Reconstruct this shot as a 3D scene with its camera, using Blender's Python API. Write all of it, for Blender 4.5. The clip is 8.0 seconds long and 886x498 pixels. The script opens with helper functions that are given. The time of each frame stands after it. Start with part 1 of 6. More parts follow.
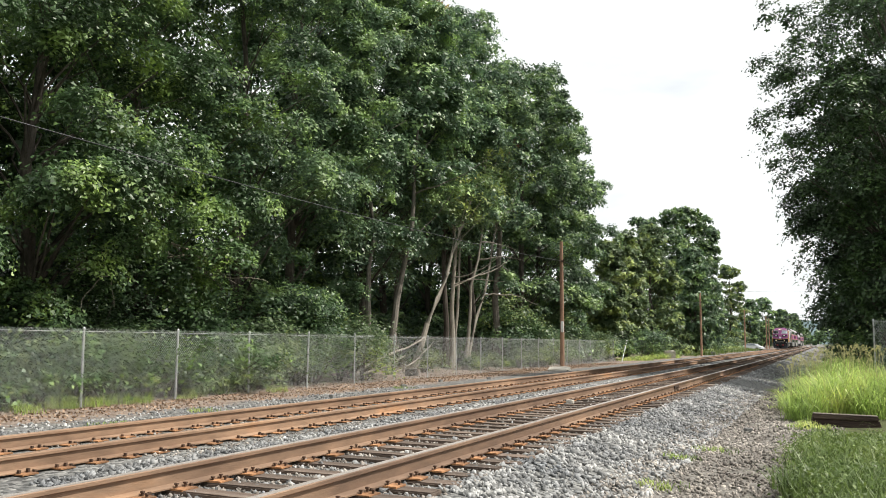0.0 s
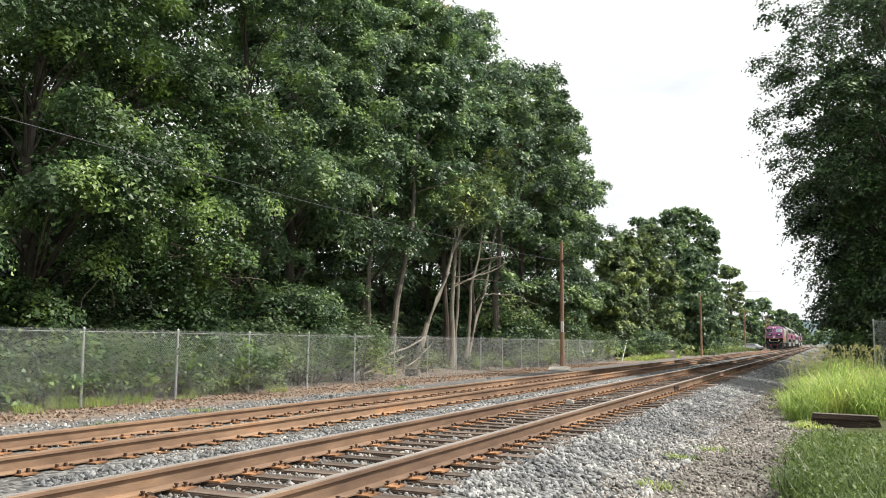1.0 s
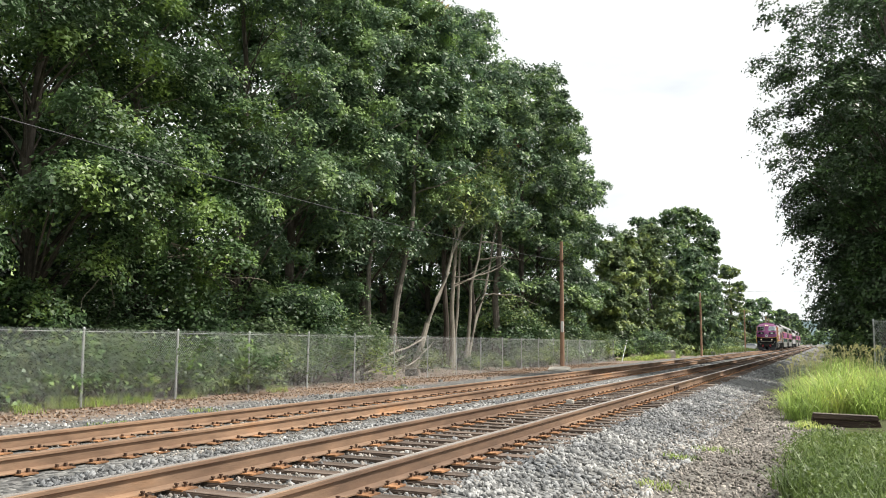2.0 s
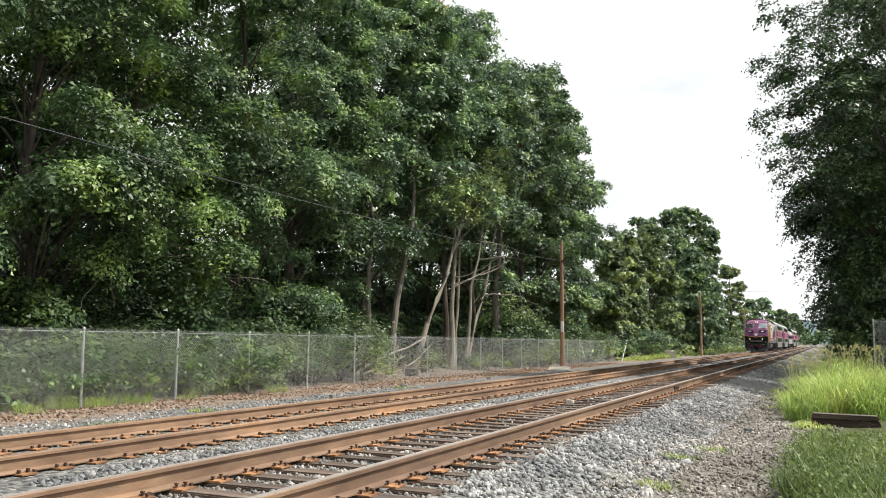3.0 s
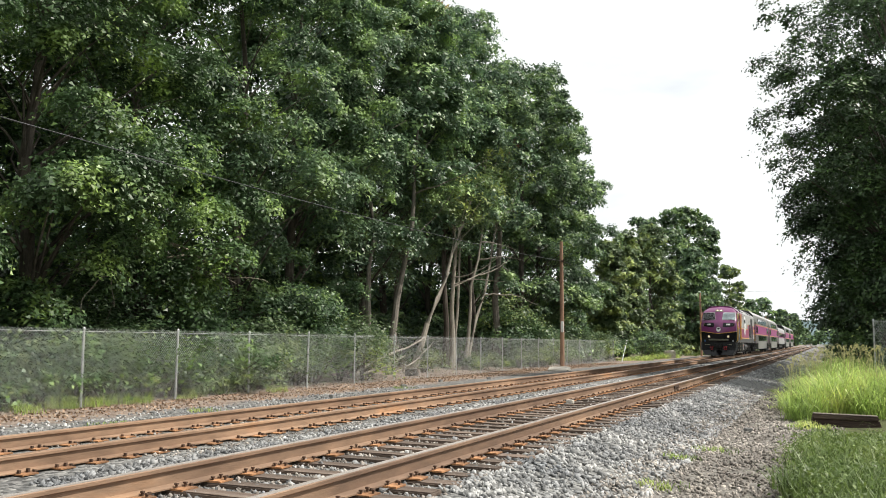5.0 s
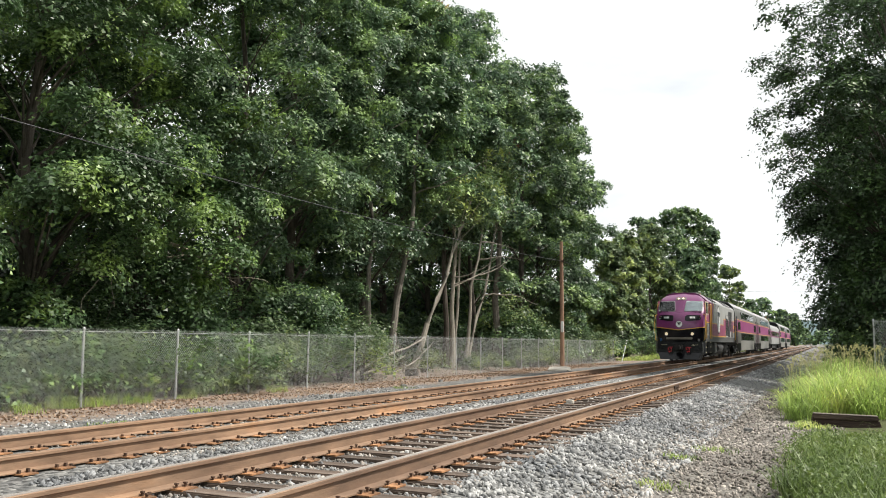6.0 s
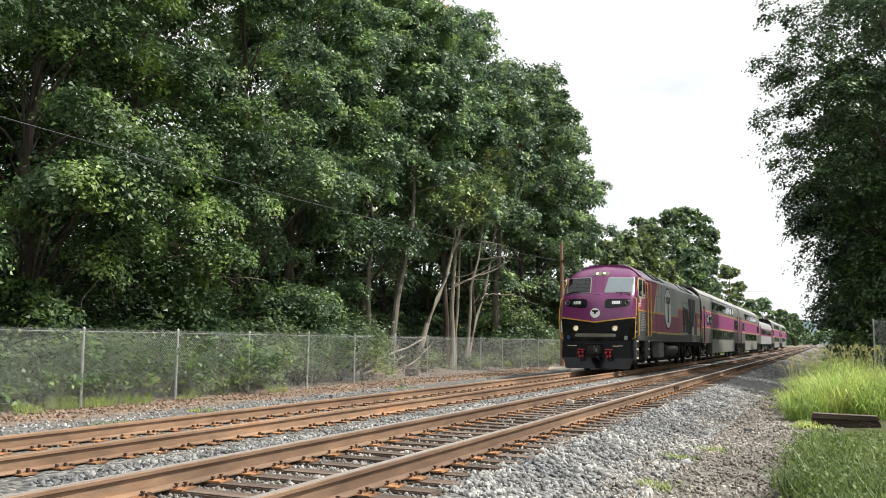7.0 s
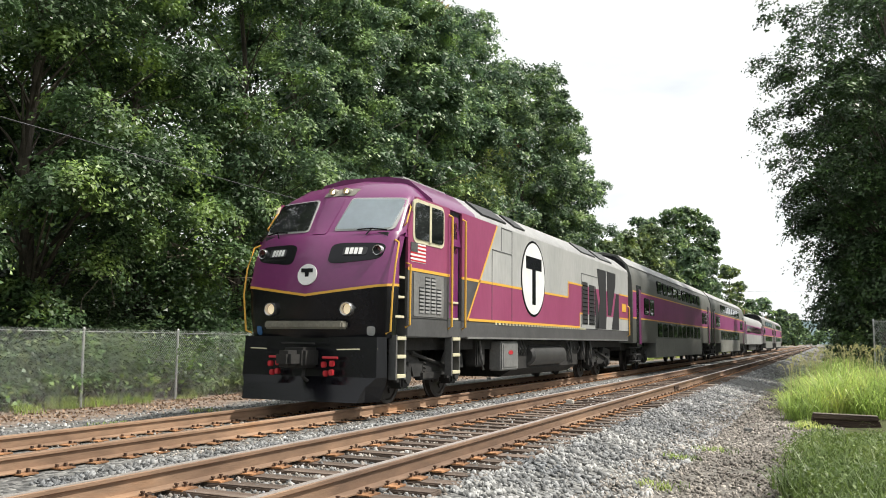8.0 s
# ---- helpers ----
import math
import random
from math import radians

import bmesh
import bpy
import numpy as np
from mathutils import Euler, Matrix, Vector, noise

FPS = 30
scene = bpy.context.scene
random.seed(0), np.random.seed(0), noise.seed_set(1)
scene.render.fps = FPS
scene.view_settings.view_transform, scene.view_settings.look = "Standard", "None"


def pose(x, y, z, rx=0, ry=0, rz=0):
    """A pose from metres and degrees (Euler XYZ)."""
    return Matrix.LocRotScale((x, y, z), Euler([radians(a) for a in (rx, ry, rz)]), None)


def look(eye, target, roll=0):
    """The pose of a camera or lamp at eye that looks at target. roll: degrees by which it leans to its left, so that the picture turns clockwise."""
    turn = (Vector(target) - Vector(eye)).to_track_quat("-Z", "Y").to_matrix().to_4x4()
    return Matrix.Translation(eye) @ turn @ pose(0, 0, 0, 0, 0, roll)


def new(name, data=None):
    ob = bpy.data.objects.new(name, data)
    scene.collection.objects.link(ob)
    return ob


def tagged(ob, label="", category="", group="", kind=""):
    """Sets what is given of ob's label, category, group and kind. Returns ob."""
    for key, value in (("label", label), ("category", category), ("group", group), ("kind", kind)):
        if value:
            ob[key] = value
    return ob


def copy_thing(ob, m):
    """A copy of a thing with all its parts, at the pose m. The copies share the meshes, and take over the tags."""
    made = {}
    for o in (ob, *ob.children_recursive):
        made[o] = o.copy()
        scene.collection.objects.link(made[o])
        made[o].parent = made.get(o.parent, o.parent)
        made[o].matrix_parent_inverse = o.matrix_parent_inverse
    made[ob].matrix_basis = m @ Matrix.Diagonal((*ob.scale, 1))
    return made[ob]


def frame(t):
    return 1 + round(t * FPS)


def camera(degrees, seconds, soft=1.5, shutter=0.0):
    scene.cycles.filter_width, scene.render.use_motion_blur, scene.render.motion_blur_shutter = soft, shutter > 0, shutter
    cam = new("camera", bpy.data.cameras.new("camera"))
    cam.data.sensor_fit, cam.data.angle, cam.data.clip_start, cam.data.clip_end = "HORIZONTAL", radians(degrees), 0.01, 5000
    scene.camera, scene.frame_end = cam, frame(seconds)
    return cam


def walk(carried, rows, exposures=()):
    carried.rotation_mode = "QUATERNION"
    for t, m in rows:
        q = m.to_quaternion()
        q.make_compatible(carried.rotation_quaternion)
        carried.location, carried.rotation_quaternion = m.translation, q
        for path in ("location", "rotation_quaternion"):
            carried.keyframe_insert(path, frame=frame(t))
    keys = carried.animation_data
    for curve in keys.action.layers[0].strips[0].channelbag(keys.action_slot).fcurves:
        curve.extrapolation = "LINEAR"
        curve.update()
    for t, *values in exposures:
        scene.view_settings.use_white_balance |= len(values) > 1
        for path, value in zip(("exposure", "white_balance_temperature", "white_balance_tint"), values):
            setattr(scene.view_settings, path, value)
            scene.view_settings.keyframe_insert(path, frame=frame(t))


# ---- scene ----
# ---------------- camera ----------------
cam = camera(54.95, 8.0, soft=0.95)
EYE = Vector((0.0, 0.0, 1.09))
YAW, PIT = radians(24.04), radians(6.07)
AIM = EYE + Vector((-math.sin(YAW) * math.cos(PIT), math.cos(YAW) * math.cos(PIT), math.sin(PIT))) * 10
VIEW = look(EYE, AIM, 0.58)
walk(cam, [(0.0, VIEW), (8.0, VIEW)])

# ---------------- light ----------------
SUN_DIR = Vector((0.58, 0.27, 0.87)).normalized()
world = bpy.data.worlds.new("world")
scene.world = world
world.use_nodes = True
wn, wl = world.node_tree.nodes, world.node_tree.links
wn.clear()
w_out = wn.new("ShaderNodeOutputWorld")
w_bg = wn.new("ShaderNodeBackground")
w_sky = wn.new("ShaderNodeTexSky")
w_sky.sky_type = "NISHITA"
w_sky.sun_disc = False
w_sky.sun_elevation = math.asin(SUN_DIR.z)
w_sky.sun_rotation = math.atan2(SUN_DIR.x, SUN_DIR.y)
w_sky.air_density, w_sky.dust_density = 1.0, 3.0
w_mix = wn.new("ShaderNodeMix")
w_mix.data_type = "RGBA"
w_noise = wn.new("ShaderNodeTexNoise")
w_noise.inputs["Scale"].default_value = 5.0
w_noise.inputs["Detail"].default_value = 5.0
w_map = wn.new("ShaderNodeMapping")
w_map.inputs["Scale"].default_value = (1, 1, 3.5)
w_tc = wn.new("ShaderNodeTexCoord")
w_ramp = wn.new("ShaderNodeValToRGB")
w_ramp.color_ramp.elements[0].position, w_ramp.color_ramp.elements[0].color = 0.24, (0.74, 0.74, 0.74, 1)
w_ramp.color_ramp.elements[1].position, w_ramp.color_ramp.elements[1].color = 0.46, (1, 1, 1, 1)
wl.new(w_tc.outputs["Generated"], w_map.inputs["Vector"])
wl.new(w_map.outputs["Vector"], w_noise.inputs["Vector"])
wl.new(w_noise.outputs["Fac"], w_ramp.inputs["Fac"])
wl.new(w_ramp.outputs["Color"], w_mix.inputs["Factor"])
wl.new(w_sky.outputs["Color"], w_mix.inputs["A"])
w_mix.inputs["B"].default_value = (9.6, 9.9, 9.9, 1)
wl.new(w_mix.outputs["Result"], w_bg.inputs["Color"])
w_bg.inputs["Strength"].default_value = 0.098
wl.new(w_bg.outputs["Background"], w_out.inputs["Surface"])

sun_data = bpy.data.lights.new("sun", "SUN")
sun_data.energy, sun_data.angle, sun_data.color = 5.0, radians(2.0), (1.0, 0.95, 0.86)
sun = new("sun", sun_data)
sun.matrix_world = look(SUN_DIR * 100, (0, 0, 0))
scene.view_settings.exposure = 0.2


# ---------------- materials ----------------
def ramp(nodes, stops):
    r = nodes.new("ShaderNodeValToRGB")
    e = r.color_ramp.elements
    while len(e) < len(stops):
        e.new(0.5)
    for k, (pos, col) in enumerate(stops):
        e[k].position, e[k].color = pos, (*col, 1)
    return r


def mat(name, stops, scale=8.0, rough=0.6, metal=0.0, bump=0.0, bump_scale=None, fine=0.0, vary=0.0, island=0.0,
        coat=0.0, translucent=0.0, stretch=(1, 1, 1), glow=None, alpha=None, spec=0.5):
    """A noise-driven surface: colour stops over a coarse noise, a fine grain on top, bump, and variation per object or island."""
    m = bpy.data.materials.new(name)
    m.use_nodes = True
    n, l = m.node_tree.nodes, m.node_tree.links
    b = n["Principled BSDF"]
    b.inputs["Roughness"].default_value, b.inputs["Metallic"].default_value = rough, metal
    b.inputs["Specular IOR Level"].default_value = spec
    if coat:
        b.inputs["Coat Weight"].default_value, b.inputs["Coat Roughness"].default_value = coat, 0.08
    tc, mp = n.new("ShaderNodeTexCoord"), n.new("ShaderNodeMapping")
    mp.inputs["Scale"].default_value = stretch
    l.new(tc.outputs["Object"], mp.inputs["Vector"])
    no = n.new("ShaderNodeTexNoise")
    no.inputs["Scale"].default_value, no.inputs["Detail"].default_value = scale, 6.0
    l.new(mp.outputs["Vector"], no.inputs["Vector"])
    if len(stops) == 1:
        stops = [(0.35, tuple(c * 0.92 for c in stops[0][1])), (0.65, tuple(min(1, c * 1.06) for c in stops[0][1]))]
    r = ramp(n, stops)
    l.new(no.outputs["Fac"], r.inputs["Fac"])
    col = r.outputs["Color"]
    if fine:
        nf = n.new("ShaderNodeTexNoise")
        nf.inputs["Scale"].default_value, nf.inputs["Detail"].default_value = scale * 9, 3.0
        l.new(mp.outputs["Vector"], nf.inputs["Vector"])
        mr = n.new("ShaderNodeMapRange")
        mr.inputs["From Min"].default_value, mr.inputs["From Max"].default_value = 0.3, 0.7
        mr.inputs["To Min"].default_value, mr.inputs["To Max"].default_value = 1 - fine, 1 + fine
        l.new(nf.outputs["Fac"], mr.inputs["Value"])
        mx = n.new("ShaderNodeMix")
        mx.data_type, mx.blend_type = "RGBA", "MULTIPLY"
        mx.inputs["Factor"].default_value = 1
        l.new(col, mx.inputs["A"])
        l.new(mr.outputs["Result"], mx.inputs["B"])
        col = mx.outputs["Result"]
    for amount, kind in ((vary, "object"), (island, "island")):
        if amount:
            src = n.new("ShaderNodeObjectInfo") if kind == "object" else n.new("ShaderNodeNewGeometry")
            out = src.outputs["Random"] if kind == "object" else src.outputs["Random Per Island"]
            mr = n.new("ShaderNodeMapRange")
            mr.inputs["To Min"].default_value, mr.inputs["To Max"].default_value = 1 - amount, 1 + amount
            l.new(out, mr.inputs["Value"])
            hs = n.new("ShaderNodeHueSaturation")
            l.new(mr.outputs["Result"], hs.inputs["Value"])
            l.new(col, hs.inputs["Color"])
            col = hs.outputs["Color"]
    l.new(col, b.inputs["Base Color"])
    if bump:
        nb = n.new("ShaderNodeTexNoise")
        nb.inputs["Scale"].default_value, nb.inputs["Detail"].default_value = bump_scale or scale * 4, 5.0
        l.new(mp.outputs["Vector"], nb.inputs["Vector"])
        bp = n.new("ShaderNodeBump")
        bp.inputs["Strength"].default_value, bp.inputs["Distance"].default_value = bump, 0.02
        l.new(nb.outputs["Fac"], bp.inputs["Height"])
        l.new(bp.outputs["Normal"], b.inputs["Normal"])
    if glow:
        b.inputs["Emission Color"].default_value, b.inputs["Emission Strength"].default_value = (*glow[0], 1), glow[1]
    if translucent:
        t, ms = n.new("ShaderNodeBsdfTranslucent"), n.new("ShaderNodeMixShader")
        ms.inputs["Fac"].default_value = translucent
        l.new(col, t.inputs["Color"])
        l.new(b.outputs["BSDF"], ms.inputs[1])
        l.new(t.outputs["BSDF"], ms.inputs[2])
        l.new(ms.outputs["Shader"], n["Material Output"].inputs["Surface"])
    return m


def leaf_mat(name, dark, mid, light, rough=0.46):
    # stops spread past real leaf tone: sunlit and shaded sprays put into the colour
    dark, mid, light = [tuple(c * f * t for c, t in zip(q, t3)) for q, f, t3 in ((dark, 0.82, (1.06, 1.0, 2.0)), (mid, 1.22, (1.07, 1.02, 1.9)), (light, 2.2, (1.12, 1.06, 1.3)))]
    return mat(name, [(0.34, dark), (0.5, mid), (0.66, light)], scale=0.75, rough=rough, island=0.34, vary=0.12, translucent=0.30, spec=0.5)


M_LEAF = [
    leaf_mat("leaf_maple", (0.047, 0.091, 0.021), (0.068, 0.127, 0.026), (0.114, 0.176, 0.034)),
    leaf_mat("leaf_oak", (0.056, 0.106, 0.029), (0.080, 0.142, 0.038), (0.124, 0.190, 0.050)),
    leaf_mat("leaf_ash", (0.062, 0.118, 0.036), (0.086, 0.150, 0.044), (0.130, 0.195, 0.056)),
    leaf_mat("leaf_birch", (0.072, 0.117, 0.029), (0.101, 0.156, 0.034), (0.156, 0.195, 0.044)),
    # leaf colour lowered to stand in for deep backlit shade
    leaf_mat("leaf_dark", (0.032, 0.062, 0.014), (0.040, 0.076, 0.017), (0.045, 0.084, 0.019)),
]
M_LEAF_TURN = leaf_mat("leaf_turning", (0.168, 0.090, 0.030), (0.204, 0.108, 0.036), (0.168, 0.144, 0.036))
M_GRASS = mat("grass_blade", [(0.3, (0.238, 0.338, 0.084)), (0.5, (0.396, 0.516, 0.141)), (0.7, (0.635, 0.676, 0.224))], scale=1.2, rough=0.5, island=0.45, translucent=0.45)
M_WEED = mat("weed_leaf", [(0.3, (0.070, 0.112, 0.030)), (0.5, (0.128, 0.190, 0.048)), (0.7, (0.235, 0.295, 0.085))], scale=1.2, rough=0.5, island=0.3, translucent=0.35)
M_SEED = mat("seed_head", [(0.5, (0.504, 0.480, 0.240))], scale=9, rough=0.8, island=0.2, translucent=0.3)
M_BARK = mat("bark", [(0.3, (0.045, 0.036, 0.028)), (0.6, (0.10, 0.083, 0.068))], scale=5, rough=0.9, bump=0.9, bump_scale=18, fine=0.3, vary=0.25, stretch=(1, 1, 0.25))
M_BARK_PALE = mat("bark_pale", [(0.3, (0.20, 0.175, 0.14)), (0.65, (0.34, 0.31, 0.26))], scale=4, rough=0.85, bump=0.6, bump_scale=16, fine=0.25, vary=0.15, stretch=(1, 1, 0.3))
M_BARK_GREY = mat("bark_grey", [(0.3, (0.10, 0.088, 0.074)), (0.65, (0.20, 0.178, 0.15))], scale=5, rough=0.88, bump=0.8, bump_scale=18, fine=0.3, vary=0.15, stretch=(1, 1, 0.28))
M_TWIG = mat("dead_twig", [(0.4, (0.20, 0.17, 0.14)), (0.6, (0.30, 0.26, 0.21))], scale=6, rough=0.9, vary=0.2)
M_STONE = mat("ballast_stone", [(0.25, (0.112, 0.118, 0.128)), (0.5, (0.225, 0.226, 0.226)), (0.75, (0.44, 0.432, 0.415))], scale=0.9, rough=0.85, fine=0.3, island=0.6, bump=0.4, bump_scale=60)
M_STONE_BROWN = mat("trackside_stone", [(0.3, (0.135, 0.118, 0.104)), (0.5, (0.227, 0.202, 0.178)), (0.7, (0.346, 0.315, 0.280))], scale=0.9, rough=0.88, fine=0.3, island=0.6, bump=0.4, bump_scale=60)
M_LITTER = mat("leaf_litter", [(0.3, (0.169, 0.105, 0.067)), (0.5, (0.273, 0.183, 0.120)), (0.7, (0.416, 0.309, 0.224))], scale=1.5, rough=0.85, island=0.4)
M_RUST = mat("rail_rust", [(0.22, (0.105, 0.064, 0.042)), (0.45, (0.21, 0.130, 0.082)), (0.60, (0.32, 0.205, 0.130)), (0.74, (0.42, 0.215, 0.095))], scale=1.4, rough=0.82, fine=0.18, bump=0.25, bump_scale=90, stretch=(1, 0.25, 1))
M_RUST_NEAR = mat("rail_rust_dark", [(0.22, (0.080, 0.048, 0.032)), (0.45, (0.150, 0.092, 0.060)), (0.60, (0.250, 0.160, 0.102)), (0.74, (0.34, 0.180, 0.085))], scale=1.4, rough=0.75, fine=0.18, bump=0.25, bump_scale=90, stretch=(1, 0.25, 1))
M_RUST_ORANGE = mat("clip_rust", [(0.3, (0.15, 0.075, 0.038)), (0.6, (0.33, 0.165, 0.075))], scale=3, rough=0.9, fine=0.3, vary=0.25, island=0.25)
M_RUST_DARK = mat("spike_rust", [(0.3, (0.035, 0.022, 0.016)), (0.6, (0.09, 0.05, 0.03))], scale=6, rough=0.85, island=0.3)
M_HEAD = mat("rail_head_steel", [(0.3, (0.40, 0.35, 0.32)), (0.6, (0.54, 0.49, 0.46))], scale=2, rough=0.32, metal=0.35, fine=0.12, stretch=(6, 0.12, 1))
M_HEAD_RUST = mat("rail_head_rusty", [(0.3, (0.30, 0.19, 0.13)), (0.6, (0.42, 0.30, 0.22))], scale=2, rough=0.5, metal=0.3, fine=0.12, stretch=(6, 0.12, 1))
M_TIE = mat("tie_wood", [(0.25, (0.058, 0.040, 0.031)), (0.5, (0.115, 0.082, 0.063)), (0.75, (0.205, 0.165, 0.135))], scale=5, rough=0.92, fine=0.35, bump=0.8, bump_scale=30, vary=0.4, stretch=(0.16, 1.6, 1))
M_WIRE = mat("galvanised_wire", [(0.35, (0.56, 0.58, 0.59)), (0.65, (0.70, 0.72, 0.73))], scale=7, rough=0.45, metal=0.15)
M_GALV = mat("galvanised_steel", [(0.35, (0.42, 0.43, 0.43)), (0.65, (0.55, 0.56, 0.56))], scale=7, rough=0.5, metal=0.55, fine=0.1)
M_POLE = mat("pole_wood", [(0.3, (0.203, 0.115, 0.074)), (0.6, (0.365, 0.223, 0.149))], scale=3, rough=0.88, fine=0.3, bump=0.5, bump_scale=30, vary=0.12, stretch=(2, 2, 0.1))
M_CONC = mat("concrete", [(0.3, (0.36, 0.33, 0.29)), (0.65, (0.52, 0.49, 0.44))], scale=4, rough=0.9, fine=0.2, bump=0.4)
M_CABLE = mat("cable", [(0.5, (0.05, 0.05, 0.055))], rough=0.7)


# ---------------- mesh helpers ----------------
def link_mesh(name, bm, material, smooth=False):
    me = bpy.data.meshes.new(name)
    bmesh.ops.recalc_face_normals(bm, faces=bm.faces)
    bm.to_mesh(me)
    bm.free()
    for m in material if isinstance(material, (list, tuple)) else [material]:
        me.materials.append(m)
    if smooth:
        me.polygons.foreach_set("use_smooth", [True] * len(me.polygons))
        me.set_sharp_from_angle(angle=radians(38))
    return me


def part(name, bm, material, parent=None, label="", smooth=False):
    ob = new(name, link_mesh(name, bm, material, smooth))
    ob.parent = parent
    return tagged(ob, label) if label else ob


def thing(name, label, category, group="", kind="", at=(0, 0, 0)):
    ob = new(name)
    ob.empty_display_size = 0.3
    ob.location = at
    return tagged(ob, label, category, group, kind)


def box(bm, x0, x1, y0, y1, z0, z1, bevel=0.0):
    v = bmesh.ops.create_cube(bm, size=1.0)["verts"]
    for q in v:
        q.co = Vector(((x0 + x1) / 2 + q.co.x * (x1 - x0), (y0 + y1) / 2 + q.co.y * (y1 - y0), (z0 + z1) / 2 + q.co.z * (z1 - z0)))
    if bevel:
        bmesh.ops.bevel(bm, geom=list({e for q in v for e in q.link_edges}), offset=bevel, segments=2, affect="EDGES")
    return bm


def tube(bm, points, radii, n=8, cap=True):
    """A round bar along points, with a radius at each."""
    points = [Vector(p) for p in points]
    if not isinstance(radii, (list, tuple)):
        radii = [radii] * len(points)
    rings = []
    for k, p in enumerate(points):
        d = (points[min(k + 1, len(points) - 1)] - points[max(k - 1, 0)]).normalized()
        a = d.cross(Vector((0, 0, 1)) if abs(d.z) < 0.9 else Vector((1, 0, 0))).normalized()
        b = d.cross(a)
        rings.append([bm.verts.new(p + (a * math.cos(2 * math.pi * i / n) + b * math.sin(2 * math.pi * i / n)) * radii[k]) for i in range(n)])
    for r, s in zip(rings, rings[1:]):
        for i in range(n):
            bm.faces.new((r[i], r[(i + 1) % n], s[(i + 1) % n], s[i]))
    if cap:
        bm.faces.new(rings[0])
        bm.faces.new(rings[-1])
    return bm


def loft(bm, rings, cap=True, closed=True):
    vs = [[bm.verts.new(p) for p in r] for r in rings]
    n = len(vs[0])
    for r, s in zip(vs, vs[1:]):
        for i in range(n if closed else n - 1):
            bm.faces.new((r[i], r[(i + 1) % n], s[(i + 1) % n], s[i]))
    if cap:
        bm.faces.new(vs[0])
        bm.faces.new(vs[-1])
    return bm


def quads_mesh(name, co, material, per=4):
    """A mesh of loose faces with `per` corners each, from an array of corners."""
    co = np.ascontiguousarray(co, dtype=np.float32).reshape(-1, 3)
    nv = len(co)
    nf = nv // per
    me = bpy.data.meshes.new(name)
    me.vertices.add(nv)
    me.vertices.foreach_set("co", co.ravel())
    me.loops.add(nv)
    me.loops.foreach_set("vertex_index", np.arange(nv, dtype=np.int32))
    me.polygons.add(nf)
    me.polygons.foreach_set("loop_start", np.arange(0, nv, per, dtype=np.int32))
    me.update(calc_edges=True)
    for m in material if isinstance(material, (list, tuple)) else [material]:
        me.materials.append(m)
    return me


def leaf_quads(rng, centre, out_dir, size, droop=0.35, narrow=0.62):
    """Leaf-shaped quads at the centres: each lies along a mostly outward, drooping axis, with its face roughly upwards."""
    n = len(centre)
    axis = out_dir * 0.8 + rng.normal(0, 0.7, (n, 3))
    axis[:, 2] -= droop
    axis /= np.linalg.norm(axis, axis=1)[:, None] + 1e-9
    up = rng.normal(0, 0.33, (n, 3)) + np.array([0, 0, 0.7]) + out_dir * 0.8
    side = np.cross(axis, up)
    side /= np.linalg.norm(side, axis=1)[:, None] + 1e-9
    s = (size * rng.uniform(0.65, 1.25, n))[:, None]
    nrm = np.cross(side, axis)
    c = np.empty((n, 4, 3), dtype=np.float32)
    c[:, 0] = centre - axis * s * 0.5
    c[:, 1] = centre + side * s * narrow * 0.5 + nrm * s * 0.10
    c[:, 2] = centre + axis * s * 0.5
    c[:, 3] = centre - side * s * narrow * 0.5 + nrm * s * 0.10
    return c


def spray_leaves(rng, centre, up, size, narrow=0.85, ragged=0.42):
    """Pointed three-cornered leaves that lie in the plane of their spray, with some scatter, their tips hanging a little."""
    n = len(centre)
    up = up + rng.normal(0, ragged, (n, 3))
    up /= np.linalg.norm(up, axis=1)[:, None] + 1e-9
    axis = rng.normal(0, 1, (n, 3)) + np.array([0, 0, -0.55])
    axis -= up * np.sum(axis * up, axis=1)[:, None]
    axis /= np.linalg.norm(axis, axis=1)[:, None] + 1e-9
    side = np.cross(axis, up) * rng.uniform(0.7, 1.15, n)[:, None]
    s = (size * rng.uniform(0.6, 1.3, n))[:, None]
    c = np.empty((n, 3, 3), dtype=np.float32)
    c[:, 0] = centre - axis * s * 0.38 + side * s * narrow * 0.5
    c[:, 1] = centre + axis * s * 0.66
    c[:, 2] = centre - axis * s * rng.uniform(0.1, 0.45, n)[:, None] - side * s * narrow * 0.5
    return c


# ---------------- the two tracks' levels ----------------
NEAR_X, FAR_X = -4.363, -8.310
FAR_Z = -0.118
PROFILE = [(-400, 6.0), (-120, 1.2), (-40, -0.3), (-22, -0.52), (-15.5, -0.53), (-12.6, -0.50), (-11.0, -0.44), (-10.2, -0.345), (-9.8, -0.325), (-6.85, -0.325),
           (-6.35, -0.335), (-5.95, -0.30), (-5.72, -0.235), (-3.02, -0.235), (-2.75, -0.28), (-2.0, -0.47), (-1.2, -0.53), (0.0, -0.54), (1.6, -0.50), (5, -0.40), (14, 0.2), (60, 1.0), (400, 5.0)]


def ground_z(x, y):
    xs, zs = [q[0] for q in PROFILE], [q[1] for q in PROFILE]
    z = float(np.interp(x, xs, zs))
    amp = 0.05 if (x < -11 or x > -2.4) else 0.008
    return z + amp * noise.noise((x * 0.6, y * 0.6, 0)) + amp * 0.5 * noise.noise((x * 2.1, y * 2.1, 3))


